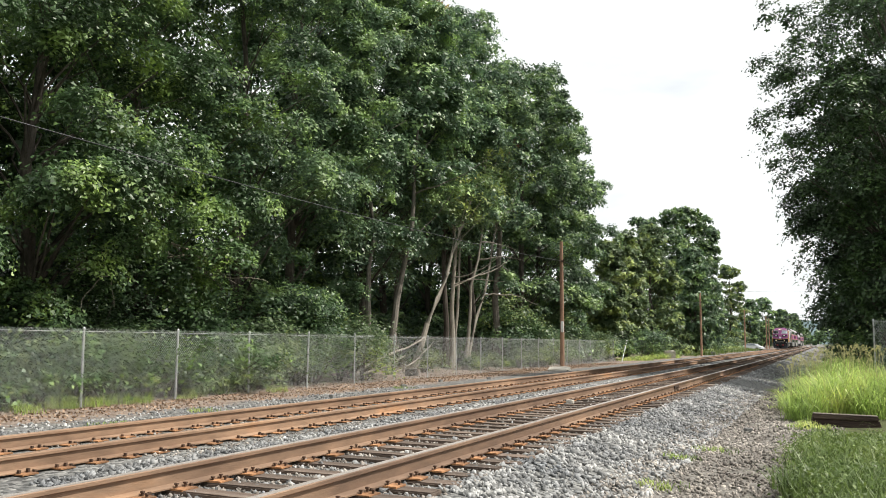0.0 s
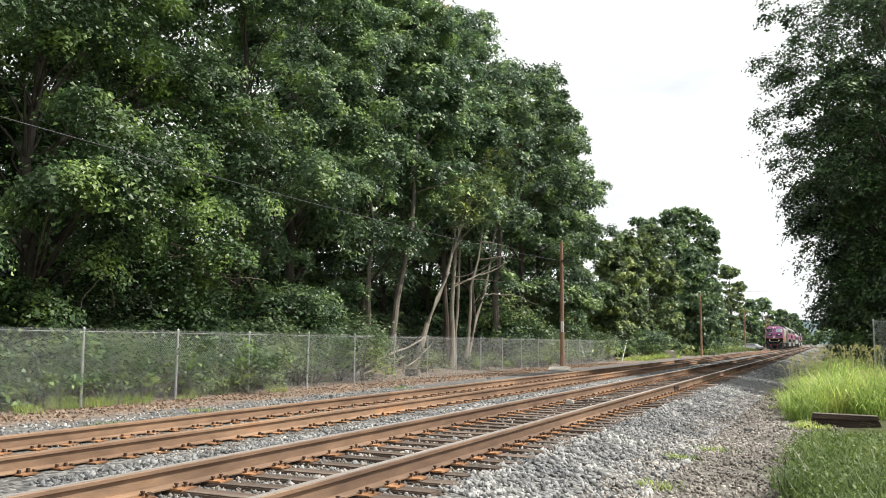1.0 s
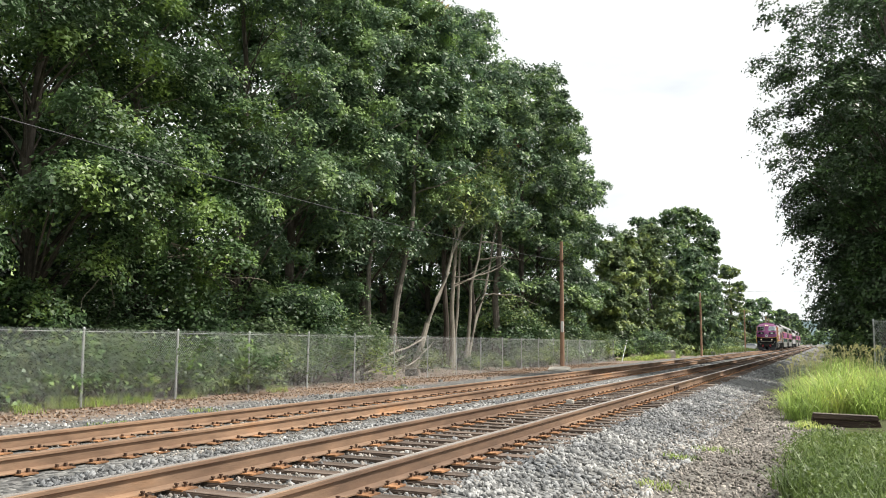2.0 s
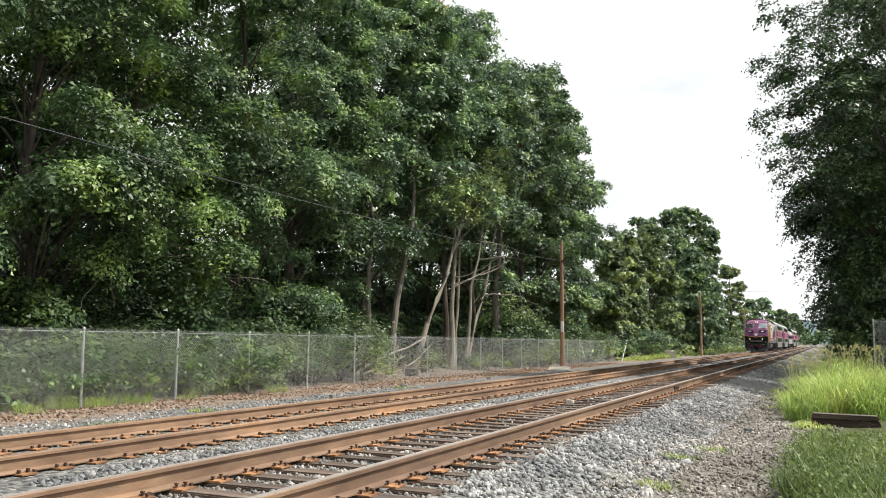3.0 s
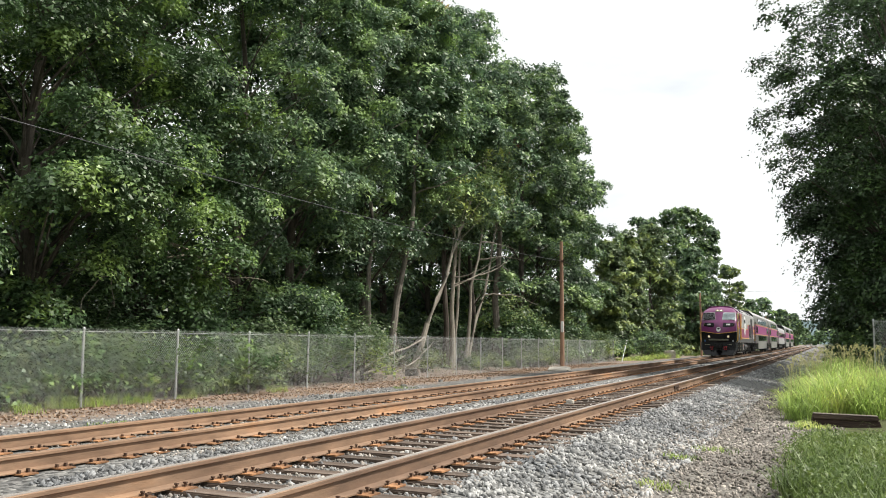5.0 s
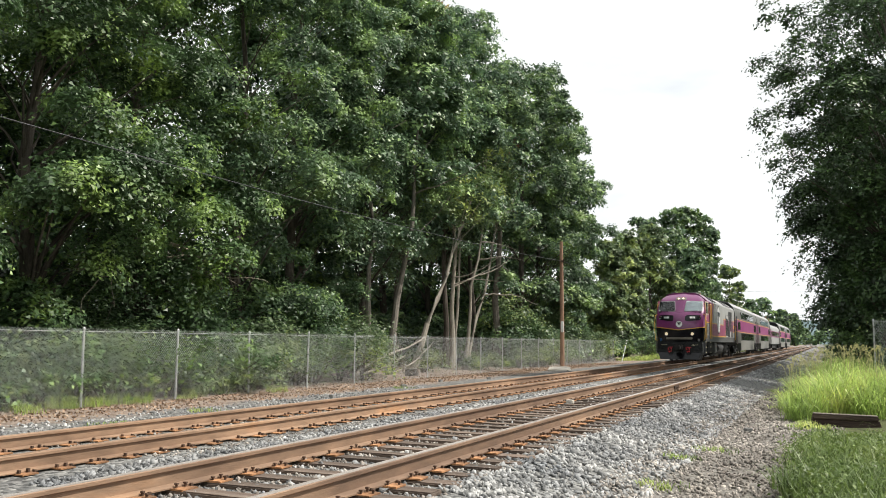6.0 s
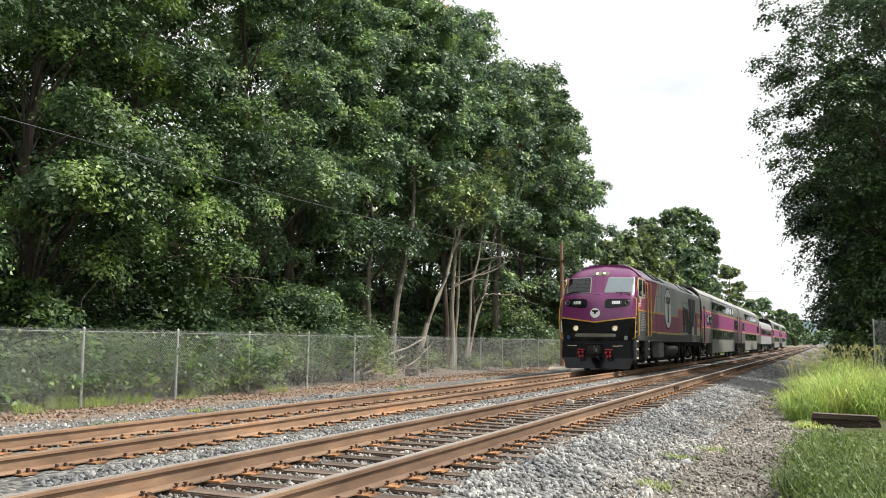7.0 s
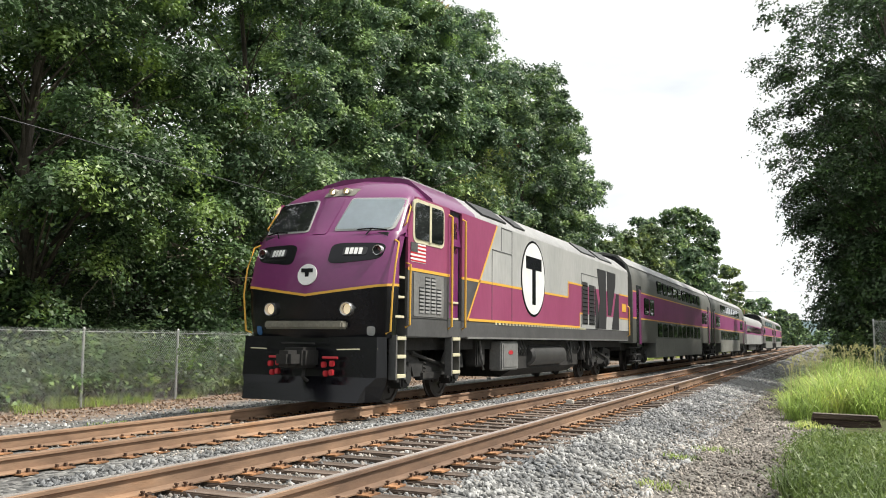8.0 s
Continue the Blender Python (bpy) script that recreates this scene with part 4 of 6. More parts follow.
def build_distance():
    # blue-green base colour puts the distance haze into the wooded hills
    m_hill = mat("far_hill", [(0.35, (0.065, 0.105, 0.11)), (0.65, (0.10, 0.145, 0.15))], scale=0.02, rough=1.0, fine=0.25)
    for k, (y, h, w, x) in enumerate([(1500, 34, 700, -60), (2300, 78, 1100, -160)]):
        bm = bmesh.new()
        n, mrow = 60, 8
        rows = []
        for j in range(mrow):
            f = j / (mrow - 1)
            rows.append([bm.verts.new((x + w * (2 * i / n - 1), y + f * 300, -5 + h * math.sin(f * math.pi / 2) * max(0.02, math.cos((2 * i / n - 1) * 1.5)) * (0.85 + 0.3 * noise.noise((i * 0.35, j * 0.5, k * 9)))) ) for i in range(n + 1)])
        for a, b in zip(rows, rows[1:]):
            for i in range(n):
                bm.faces.new((a[i], a[i + 1], b[i + 1], b[i]))
        tagged(part("backdrop_hill", bm, m_hill, smooth=True), "hazy blue-green wooded hill in the distance", "hill", kind="structure")


def build_far_woods():
    rng = np.random.default_rng(44)
    n = 9000
    x = rng.uniform(-110, 90, n)
    top = 13 + 4 * np.sin(x * 0.16) + 3 * np.sin(x * 0.43 + 1) + 1.5 * np.sin(x * 1.1)
    z = top * rng.uniform(0, 1, n) ** 0.6
    y = 640 + rng.uniform(-14, 14, n) + 0.5 * z
    c = leaf_quads(rng, np.column_stack([x, y, z]), rng.normal(0, 0.5, (n, 3)) + np.array([0, -0.6, 0.3]), np.full(n, 2.6), narrow=0.8)
    tagged(new("far_woods", quads_mesh("far_woods", c, M_LEAF[1])), "hazy green woods closing the view far down the line", "woods", kind="stuff")


build_far_woods()
build_track(FAR_X, FAR_Z, "rusty railway track half buried in pale ballast", M_HEAD_RUST, 0.035, 2)
build_track(NEAR_X, 0.0, "railway track on dark weathered wooden ties", M_HEAD, 0.0, 1)
build_woods()
build_right_trees()
build_fences()
build_poles()
build_ballast()
build_grass()
build_distance()


# ---------------- train ----------------
P_PURPLE = mat("paint_purple", [(0.3, (0.140, 0.018, 0.104)), (0.7, (0.172, 0.026, 0.122))], scale=1.3, rough=0.33, coat=0.3, fine=0.05)
P_MAGENTA = mat("paint_faded_purple", [(0.3, (0.25, 0.047, 0.115)), (0.7, (0.30, 0.066, 0.145))], scale=1.1, rough=0.42, fine=0.07, stretch=(1, 1, 0.4))
P_BLACK = mat("paint_black", [(0.3, (0.004, 0.004, 0.006)), (0.7, (0.008, 0.008, 0.011))], scale=2, rough=0.24, fine=0.2, spec=0.3)
P_GREY = mat("paint_silver_grey", [(0.3, (0.33, 0.335, 0.33)), (0.7, (0.42, 0.42, 0.41))], scale=1.2, rough=0.45, fine=0.08, stretch=(1, 1, 0.35))
P_DGREY = mat("paint_dark_grey", [(0.3, (0.058, 0.058, 0.060)), (0.7, (0.088, 0.088, 0.090))], scale=1.5, rough=0.5, fine=0.12)
P_ROOF = mat("roof_grey", [(0.3, (0.25, 0.25, 0.25)), (0.7, (0.36, 0.36, 0.355))], scale=0.9, rough=0.5, fine=0.15)
P_YELLOW = mat("paint_yellow", [(0.3, (0.66, 0.36, 0.05)), (0.7, (0.75, 0.43, 0.07))], scale=4, rough=0.45)
P_STEP = mat("step_edge", [(0.3, (0.50, 0.47, 0.32)), (0.7, (0.62, 0.58, 0.42))], scale=8, rough=0.6)
P_WHITE = mat("paint_white", [(0.3, (0.72, 0.72, 0.71)), (0.7, (0.80, 0.80, 0.79))], scale=3, rough=0.45)
P_RED = mat("air_hose_red", [(0.3, (0.42, 0.02, 0.03)), (0.7, (0.52, 0.03, 0.04))], scale=6, rough=0.45)
P_UNDER = mat("underframe_grime", [(0.3, (0.010, 0.010, 0.010)), (0.7, (0.03, 0.028, 0.026))], scale=3, rough=0.85, fine=0.3, bump=0.3)
P_TRUCK = mat("truck_steel", [(0.3, (0.012, 0.012, 0.012)), (0.7, (0.030, 0.029, 0.028))], scale=3, rough=0.75, fine=0.25)
P_BOX = mat("equipment_grey", [(0.3, (0.06, 0.06, 0.062)), (0.7, (0.10, 0.10, 0.10))], scale=2, rough=0.55, fine=0.15)
P_EQUIP = mat("equipment_pale_grey", [(0.3, (0.14, 0.14, 0.14)), (0.7, (0.20, 0.20, 0.195))], scale=2, rough=0.5, fine=0.15)
P_TANK = mat("tank_black", [(0.3, (0.035, 0.035, 0.036)), (0.7, (0.065, 0.064, 0.062))], scale=2, rough=0.42, fine=0.2)
P_WHEEL = mat("wheel_steel", [(0.3, (0.025, 0.022, 0.02)), (0.7, (0.06, 0.05, 0.045))], scale=5, rough=0.6, metal=0.4)
P_SILVER = mat("coach_stainless", [(0.3, (0.18, 0.18, 0.165)), (0.7, (0.26, 0.255, 0.235))], scale=0.8, rough=0.5, metal=0.15, fine=0.1, stretch=(1, 0.4, 1))
P_COACH_GREY = mat("coach_upper_grey", [(0.3, (0.095, 0.098, 0.09)), (0.7, (0.145, 0.147, 0.135))], scale=0.8, rough=0.5, metal=0.1, fine=0.1)
P_LAMP = mat("lamp_lens", [(0.5, (0.9, 0.85, 0.7))], rough=0.2, glow=((1.0, 0.74, 0.42), 3.0))
P_LAMP_DIM = mat("ditch_lens", [(0.5, (0.9, 0.85, 0.7))], rough=0.2, glow=((1.0, 0.72, 0.40), 0.4))
P_MARKER = mat("marker_lens", [(0.5, (0.10, 0.02, 0.02))], rough=0.15)
P_CHROME = mat("lamp_rim", [(0.5, (0.55, 0.55, 0.55))], rough=0.25, metal=0.9)
P_BAND = mat("coach_band_purple", [(0.3, (0.21, 0.035, 0.135)), (0.7, (0.26, 0.05, 0.165))], scale=0.7, rough=0.5, fine=0.06, spec=0.3)
P_KHAKI = mat("worn_khaki_steel", [(0.3, (0.13, 0.125, 0.10)), (0.7, (0.21, 0.20, 0.165))], scale=2.5, rough=0.6, fine=0.2)
# pale blue-grey standing in for sky reflected in one windscreen
P_SKY_TONE = mat("sunshade", [(0.3, (0.66, 0.71, 0.76)), (0.7, (0.74, 0.79, 0.84))], scale=1.5, rough=0.6)
P_SHIELD = mat("sticker_blue", [(0.5, (0.03, 0.12, 0.30))], rough=0.4)
P_DARK = mat("dark_cab_lining", [(0.5, (0.02, 0.021, 0.023))], rough=0.6)


def glass_mat():
    m = mat("window_glass", [(0.5, (0.55, 0.60, 0.62))], rough=0.02, spec=0.6)
    m.node_tree.nodes["Principled BSDF"].inputs["Transmission Weight"].default_value = 1.0
    return m


P_GLASS = glass_mat()


def slab(bm, pts, axis, a, b):
    """A flat plate: polygon pts in the other two axes, from a to b along axis (0: x, 1: y)."""
    def put(p, c):
        return (c, p[0], p[1]) if axis == 0 else (p[0], c, p[1])
    va, vb = [bm.verts.new(put(p, a)) for p in pts], [bm.verts.new(put(p, b)) for p in pts]
    bm.faces.new(va)
    bm.faces.new(vb)
    n = len(pts)
    for i in range(n):
        bm.faces.new((va[i], va[(i + 1) % n], vb[(i + 1) % n], vb[i]))
    return bm


def rect(y0, y1, z0, z1, r=0.0):
    if not r:
        return [(y0, z0), (y1, z0), (y1, z1), (y0, z1)]
    out = []
    for cy, cz, a0 in ((y1 - r, z0 + r, -90), (y1 - r, z1 - r, 0), (y0 + r, z1 - r, 90), (y0 + r, z0 + r, 180)):
        for k in range(4):
            a = radians(a0 + 30 * k)
            out.append((cy + r * math.cos(a), cz + r * math.sin(a)))
    return out


def oval(cy, cz, ry, rz, n=36):
    return [(cy + ry * math.cos(2 * math.pi * k / n), cz + rz * math.sin(2 * math.pi * k / n)) for k in range(n)]


def strip(p, q, w):
    """A straight band of width w from p to q, as a polygon."""
    d = Vector((q[0] - p[0], q[1] - p[1])).normalized()
    n = Vector((-d.y, d.x)) * w / 2
    return [(p[0] + n.x, p[1] + n.y), (q[0] + n.x, q[1] + n.y), (q[0] - n.x, q[1] - n.y), (p[0] - n.x, p[1] - n.y)]


def wheelset(parent, y, r=0.5):
    bm = bmesh.new()
    tube(bm, [(-0.85, 0, 0), (0.85, 0, 0)], 0.09, 10)
    for s in (-1, 1):
        prof = [(0.69, r + 0.028), (0.715, r + 0.028), (0.73, r), (0.82, r - 0.006), (0.82, r - 0.07), (0.79, r - 0.09), (0.775, 0.2), (0.81, 0.16), (0.83, 0.13), (0.83, 0.0001)]
        rings = [[(s * x, rr * math.cos(2 * math.pi * k / 24), rr * math.sin(2 * math.pi * k / 24)) for k in range(24)] for x, rr in prof]
        loft(bm, rings, cap=True)
        for k in range(4):
            a = math.pi / 2 * k
            box(bm, s * 0.80 - 0.02, s * 0.80 + 0.02, 0.28 * math.cos(a) - 0.04, 0.28 * math.cos(a) + 0.04, 0.28 * math.sin(a) - 0.04, 0.28 * math.sin(a) + 0.04)
    ob = part("wheelset", bm, P_WHEEL, parent, "worn steel wheels on an axle", smooth=True)
    ob.location = (0, y, r)
    return ob


def truck(parent, y0, y1, r=0.5):
    """Frame, journal boxes and springs between two axles."""
    for s in (-1, 1):
        bm = bmesh.new()
        x0, x1 = sorted((s * 0.98, s * 1.16))
        pts = [(y0 - 0.55, 0.62), (y0 - 0.5, 0.92), (y0 + 0.45, 1.0), ((y0 + y1) / 2 - 0.5, 0.78), ((y0 + y1) / 2 + 0.5, 0.78), (y1 - 0.45, 1.0), (y1 + 0.5, 0.92), (y1 + 0.55, 0.62),
               (y1 + 0.3, 0.62), (y1 + 0.2, 0.8), (y1 - 0.25, 0.78), (y1 - 0.4, 0.5), (y0 + 0.4, 0.5), (y0 + 0.25, 0.78), (y0 - 0.2, 0.8), (y0 - 0.3, 0.62)]
        slab(bm, pts, 0, x0, x1)
        part("truck_frame", bm, P_TRUCK, parent, "grimy grey truck side frame")
        for y in (y0, y1):
            bm = bmesh.new()
            box(bm, min(s * 0.9, s * 1.2), max(s * 0.9, s * 1.2), y - 0.17, y + 0.17, r - 0.2, r + 0.22, 0.04)
            tube(bm, [(s * 1.15, y, r), (s * 1.25, y, r)], 0.12, 12)
            for yy in (y - 0.24, y + 0.24):
                tube(bm, [(s * 1.1, yy, 0.42), (s * 1.1, yy, 0.85)], 0.075, 8)
            part("journal_box", bm, P_TRUCK, parent)
        bm = bmesh.new()
        for k in range(5):
            zz = 0.5 + 0.08 * k
            tube(bm, [(s * 1.1, (y0 + y1) / 2 - 0.3, zz), (s * 1.1, (y0 + y1) / 2 - 0.29, zz + 0.03)], 0.1, 8)
        tube(bm, [(s * 1.2, y0 + 0.2, 0.95), (s * 1.2, y1 - 0.2, 0.62)], 0.035, 6)
        box(bm, min(s * 1.0, s * 1.2), max(s * 1.0, s * 1.2), (y0 + y1) / 2 - 0.45, (y0 + y1) / 2 + 0.45, 0.42, 0.6, 0.03)
        part("brake_rigging", bm, P_UNDER, parent)


def handrail(parent, pts, r=0.02, label="yellow grab rail", m=None):
    bm = bmesh.new()
    tube(bm, pts, r, 7)
    part("grab_rail", bm, m or P_YELLOW, parent, label, smooth=True)


# front of the locomotive: each level is (height at the middle, height at the sides, half width, setback of the corner, setback of the middle)
NOSE = [(1.22, 1.22, 1.44, 1.45, 1.22), (1.55, 1.62, 1.48, 1.40, 1.13), (1.94, 2.13, 1.50, 1.38, 1.10), (1.985, 2.175, 1.50, 1.382, 1.10), (2.55, 2.62, 1.50, 1.50, 1.19),
        (3.02, 3.04, 1.49, 1.70, 1.42), (3.12, 3.13, 1.48, 1.78, 1.53), (3.82, 3.80, 1.40, 2.28, 2.06), (3.98, 3.92, 1.34, 2.45, 2.26), (4.20, 4.12, 1.14, 2.72, 2.62), (4.36, 4.30, 0.84, 3.30, 3.22)]


def nose_point(level, x, grow=0.0):
    """A point on a level of the nose at the sideways fraction x (-1 to 1)."""
    zc, zs, w, yc, y0 = level
    ax = abs(x)
    bend = max(0.0, (ax - 0.86) / 0.14)
    y = y0 + (yc - y0) * min(1, ax / 0.86) ** 1.5 + 0.30 * bend ** 2 - grow
    xx = x * w if ax < 0.86 else math.copysign(w * (0.86 + 0.14 * math.sin(bend * math.pi / 2)), x)
    return Vector((xx, y, zc + (zs - zc) * ax))


def nose_at(x, z):
    """The nose surface at a sideways fraction and a height."""
    for a, b in zip(NOSE, NOSE[1:]):
        pa, pb = nose_point(a, x), nose_point(b, x)
        if pa.z <= z <= pb.z:
            return pa.lerp(pb, (z - pa.z) / (pb.z - pa.z))
    return nose_point(NOSE[-1], x)


def nose_patch(corners, lift=0.012, e=0.14):
    """A curved plate that follows the nose: corners are (fraction, height) at bottom left, bottom right, top right, top left."""
    bm = bmesh.new()
    bl, br, tr, tl = [Vector(c) for c in corners]
    ring = []
    for k in range(40):
        t = 2 * math.pi * k / 40
        c, s = math.cos(t), math.sin(t)
        u, v = 0.5 + 0.5 * math.copysign(abs(c) ** e, c), 0.5 + 0.5 * math.copysign(abs(s) ** e, s)
        p = bl.lerp(br, u).lerp(tl.lerp(tr, u), v)
        ring.append(p)
    mid = (bl + br + tr + tl) / 4
    rows = [[nose_at(*mid.lerp(p, f)) for p in ring] for f in (0.25, 0.5, 0.75, 1.0)]
    off = Vector((0, -lift, lift * 0.4))
    rows = [[p + off for p in r] for r in rows]
    outer = [p - off * 2 for p in rows[-1]]
    loft(bm, rows + [outer], cap=False)
    bm.faces.new([v for v in bm.verts[:40]])
    return bm


def lamp_unit(parent, c, r, lens, name, label, rim=None):
    c = Vector(c)
    bm = bmesh.new()

    def hoop(rr, dy):
        return [c + Vector((rr * math.cos(2 * math.pi * k / 20), dy, rr * math.sin(2 * math.pi * k / 20))) for k in range(20)]

    loft(bm, [hoop(r * 1.28, 0.10), hoop(r * 1.28, -0.085), hoop(r * 1.20, -0.10), hoop(r * 1.06, -0.095), hoop(r * 0.98, -0.02)], cap=False)
    ob = part(name, bm, rim or P_CHROME, parent, label, smooth=True)
    bm = bmesh.new()
    tube(bm, [c + Vector((0, 0.02, 0)), c + Vector((0, -0.018, 0)), c + Vector((0, -0.03, 0))], [r, r * 0.95, r * 0.4], 18)
    part("lens", bm, lens, ob)


def build_loco():
    loco = thing("locomotive", "purple, black and silver diesel locomotive with yellow lining on the track", "locomotive")
    fr = [-1, -0.97, -0.93, -0.86, -0.7, -0.5, -0.3, -0.12, 0, 0.12, 0.3, 0.5, 0.7, 0.86, 0.93, 0.97, 1]

    def ring(level, back, grow=0.0):
        pts = [nose_point(level, f, grow) for f in fr]
        w = level[2] + grow
        return [Vector((-w, back, pts[0].z))] + pts + [Vector((w, back, pts[-1].z))]

    def shell(a, b, back, grow=0.0):
        bm = bmesh.new()
        loft(bm, [ring(NOSE[k], back if k < 6 else 5.4, grow) for k in range(a, b + 1)], cap=False, closed=False)
        return bm

    part("nose_lower", shell(0, 2, 1.78), P_BLACK, loco, "gloss black lower nose", smooth=True)
    part("nose_stripe", shell(2, 3, 1.78, 0.004), P_YELLOW, loco, "yellow lining band", smooth=True)
    part("nose_upper", shell(3, 6, 1.78), P_PURPLE, loco, "glossy purple nose", smooth=True)
    bm = shell(6, 10, 5.4)
    part("cab_roof", bm, P_PURPLE, loco, "purple sloping cab front and roof", smooth=True)
    bm = bmesh.new()
    box(bm, -0.80, 0.80, 3.3, 5.4, 4.30, 4.43, 0.03)
    part("roof_hatch", bm, P_ROOF, loco, "grey roof hatch")
    # dark lining behind the nose, and the recess for the front steps
    bm = bmesh.new()
    box(bm, -1.30, 1.30, 1.70, 2.3, 1.25, 3.1)
    part("step_recess", bm, P_DARK, loco, "dark recess beside the nose")
    # windscreens
    for s, nm in ((1, "windscreen"), (-1, "windscreen")):
        c = [(0.20, 3.17), (0.88, 3.18), (0.93, 3.77), (0.27, 3.79)]
        c = c if s > 0 else [(-x, z) for x, z in (c[1], c[0], c[3], c[2])]
        ob = part("windscreen_frame", nose_patch([(x + math.copysign(0.022, x - s * 0.57), z + (0.035 if z > 3.5 else -0.035)) for x, z in c], 0.010), P_GREY, loco, "pale rubber and metal surround", smooth=True)
        # backing: one pane painted pale as reflected sky, the other dark
        pane_back = part("lining", nose_patch(c, 0.018), P_SKY_TONE if s > 0 else P_DARK, ob, "pale backing that paints in the sky's reflection" if s > 0 else "", smooth=True)
        part("pane", nose_patch(c, 0.032), P_GLASS, ob, "sky-reflecting windscreen glass", smooth=True)
        bm = bmesh.new()
        a, b = nose_at(s * 0.50, 3.13), nose_at(s * 0.86, 3.14)
        tube(bm, [a + Vector((0, -0.06, 0.02)), a.lerp(b, 0.5) + Vector((0, -0.07, 0.035)), b + Vector((0, -0.06, 0.0))], 0.014, 5)
        tube(bm, [a.lerp(b, 0.5) + Vector((0, -0.07, 0.035)), nose_at(s * 0.62, 3.05) + Vector((0, -0.03, 0))], 0.012, 5)
        part("wiper", bm, P_BLACK, loco)
        # number-board recess with marker lamp
        c = [(s * 0.24, 2.50), (s * 0.86, 2.60), (s * 0.88, 2.90), (s * 0.24, 2.90)]
        c = c if s > 0 else [c[1], c[0], c[3], c[2]]
        nb = part("number_board", nose_patch(c, 0.008, 0.42), P_BLACK, loco, "black number board recess", smooth=True)
        c2 = [(s * 0.40, 2.66), (s * 0.68, 2.67), (s * 0.68, 2.82), (s * 0.40, 2.82)]
        c2 = c2 if s > 0 else [c2[1], c2[0], c2[3], c2[2]]
        part("board_panel", nose_patch(c2, 0.018, 0.3), P_DARK, nb, smooth=True)
        for k in range(4):
            x0 = s * (0.45 + 0.053 * k)
            bm = nose_patch([(x0 - 0.019, 2.68), (x0 + 0.019, 2.68), (x0 + 0.019, 2.80), (x0 - 0.019, 2.80)], 0.026)
            part("digit_bar", bm, P_WHITE, nb)
        p = nose_at(s * 0.81, 2.76)
        lamp_unit(loco, (p.x, p.y + 0.02, p.z), 0.072, P_MARKER, "marker_lamp", "dark red marker lamp")
        p = nose_at(s * 0.53, 1.72)
        lamp_unit(loco, (p.x, p.y, 1.72), 0.095, P_LAMP_DIM, "ditch_lamp", "round lit ditch lamp")
        # red air hose ends, cut lever bars
        bm = bmesh.new()
        for dx, dz2 in ((-0.10, 0.0), (0.06, 0.02), (-0.06, -0.15), (0.05, -0.13)):
            box(bm, s * 0.55 + dx - 0.038, s * 0.55 + dx + 0.038, 1.0, 1.10, 0.76 + dz2 - 0.05, 0.76 + dz2 + 0.05, 0.015)
        tube(bm, [(s * 0.55 - 0.15, 1.08, 0.88), (s * 0.55 + 0.15, 1.08, 0.88)], 0.025, 6)
        part("hose_connector", bm, P_RED, loco, "red air hose connectors")
        handrail(loco, [(s * 0.72, 1.02, 1.02), (s * 1.12, 1.10, 1.03)], 0.011, "pale cut lever bar", P_STEP)
        handrail(loco, [(s * 1.36, 1.28, 0.82), (s * 1.36, 1.28, 1.06)], 0.013, "pale grab bar", P_STEP)
        # nose grab rails
        g = [nose_at(s * 0.93, 1.30) + Vector((s * 0.02, -0.02, 0)), nose_at(s * 0.95, 1.34) + Vector((s * 0.09, -0.10, 0)), nose_at(s * 0.955, 2.0) + Vector((s * 0.09, -0.10, 0)), nose_at(s * 0.955, 2.5) + Vector((s * 0.09, -0.10, 0)),
             nose_at(s * 0.95, 2.90) + Vector((s * 0.08, -0.08, 0)), nose_at(s * 0.93, 2.96)]
        handrail(loco, g, 0.018)
        handrail(loco, [nose_at(s * 0.97, 3.25), nose_at(s * 0.97, 3.30) + Vector((s * 0.06, -0.06, 0)), nose_at(s * 0.97, 3.62) + Vector((s * 0.06, -0.06, 0)), nose_at(s * 0.97, 3.68)], 0.014)
        shield = nose_patch([(s * 0.80 - 0.045, 1.20 + 0.06), (s * 0.80 + 0.045, 1.20 + 0.06), (s * 0.80 + 0.05, 1.42), (s * 0.80 - 0.05, 1.42)], 0.012, 0.6)
        part("shield_sticker", shield, P_SHIELD if s < 0 else P_ROOF, loco, "small shield sticker", smooth=True)
    # centre strip, badge, headlamp
    part("windscreen_post", nose_patch([(-0.10, 3.08), (0.10, 3.08), (0.16, 3.84), (-0.16, 3.84)], 0.012), P_PURPLE, loco, smooth=True)
    p = nose_at(0, 2.33)
    bm = bmesh.new()
    tube(bm, [(0, p.y + 0.03, p.z - 0.01), (0, p.y - 0.015, p.z)], 0.195, 32)
    badge = part("badge", bm, P_WHITE, loco, "round white badge with a black mark")
    bm = bmesh.new()
    box(bm, -0.118, 0.118, p.y - 0.024, p.y - 0.012, p.z + 0.040, p.z + 0.106)
    box(bm, -0.037, 0.037, p.y - 0.024, p.y - 0.012, p.z - 0.125, p.z + 0.040)
    part("badge_mark", bm, P_BLACK, badge)
    bm = nose_patch([(-0.24, 3.88), (0.24, 3.88), (0.26, 4.06), (-0.26, 4.06)], 0.012)
    hd = part("headlamp_box", bm, P_KHAKI, loco, "recessed headlamp box", smooth=True)
    for s in (-1, 1):
        p = nose_at(s * 0.11, 3.97)
        lamp_unit(hd, (p.x, p.y - 0.01, p.z + 0.01), 0.056, P_LAMP, "headlamp", "lit headlamp in a short metal tube", P_KHAKI)
    # anti-climber plate, pilot, coupler
    bm = bmesh.new()
    box(bm, -0.80, 0.80, 1.02, 1.25, 1.37, 1.51, 0.03)
    part("anti_climber", bm, P_KHAKI, loco, "pale grey bumper plate")
    bm = bmesh.new()
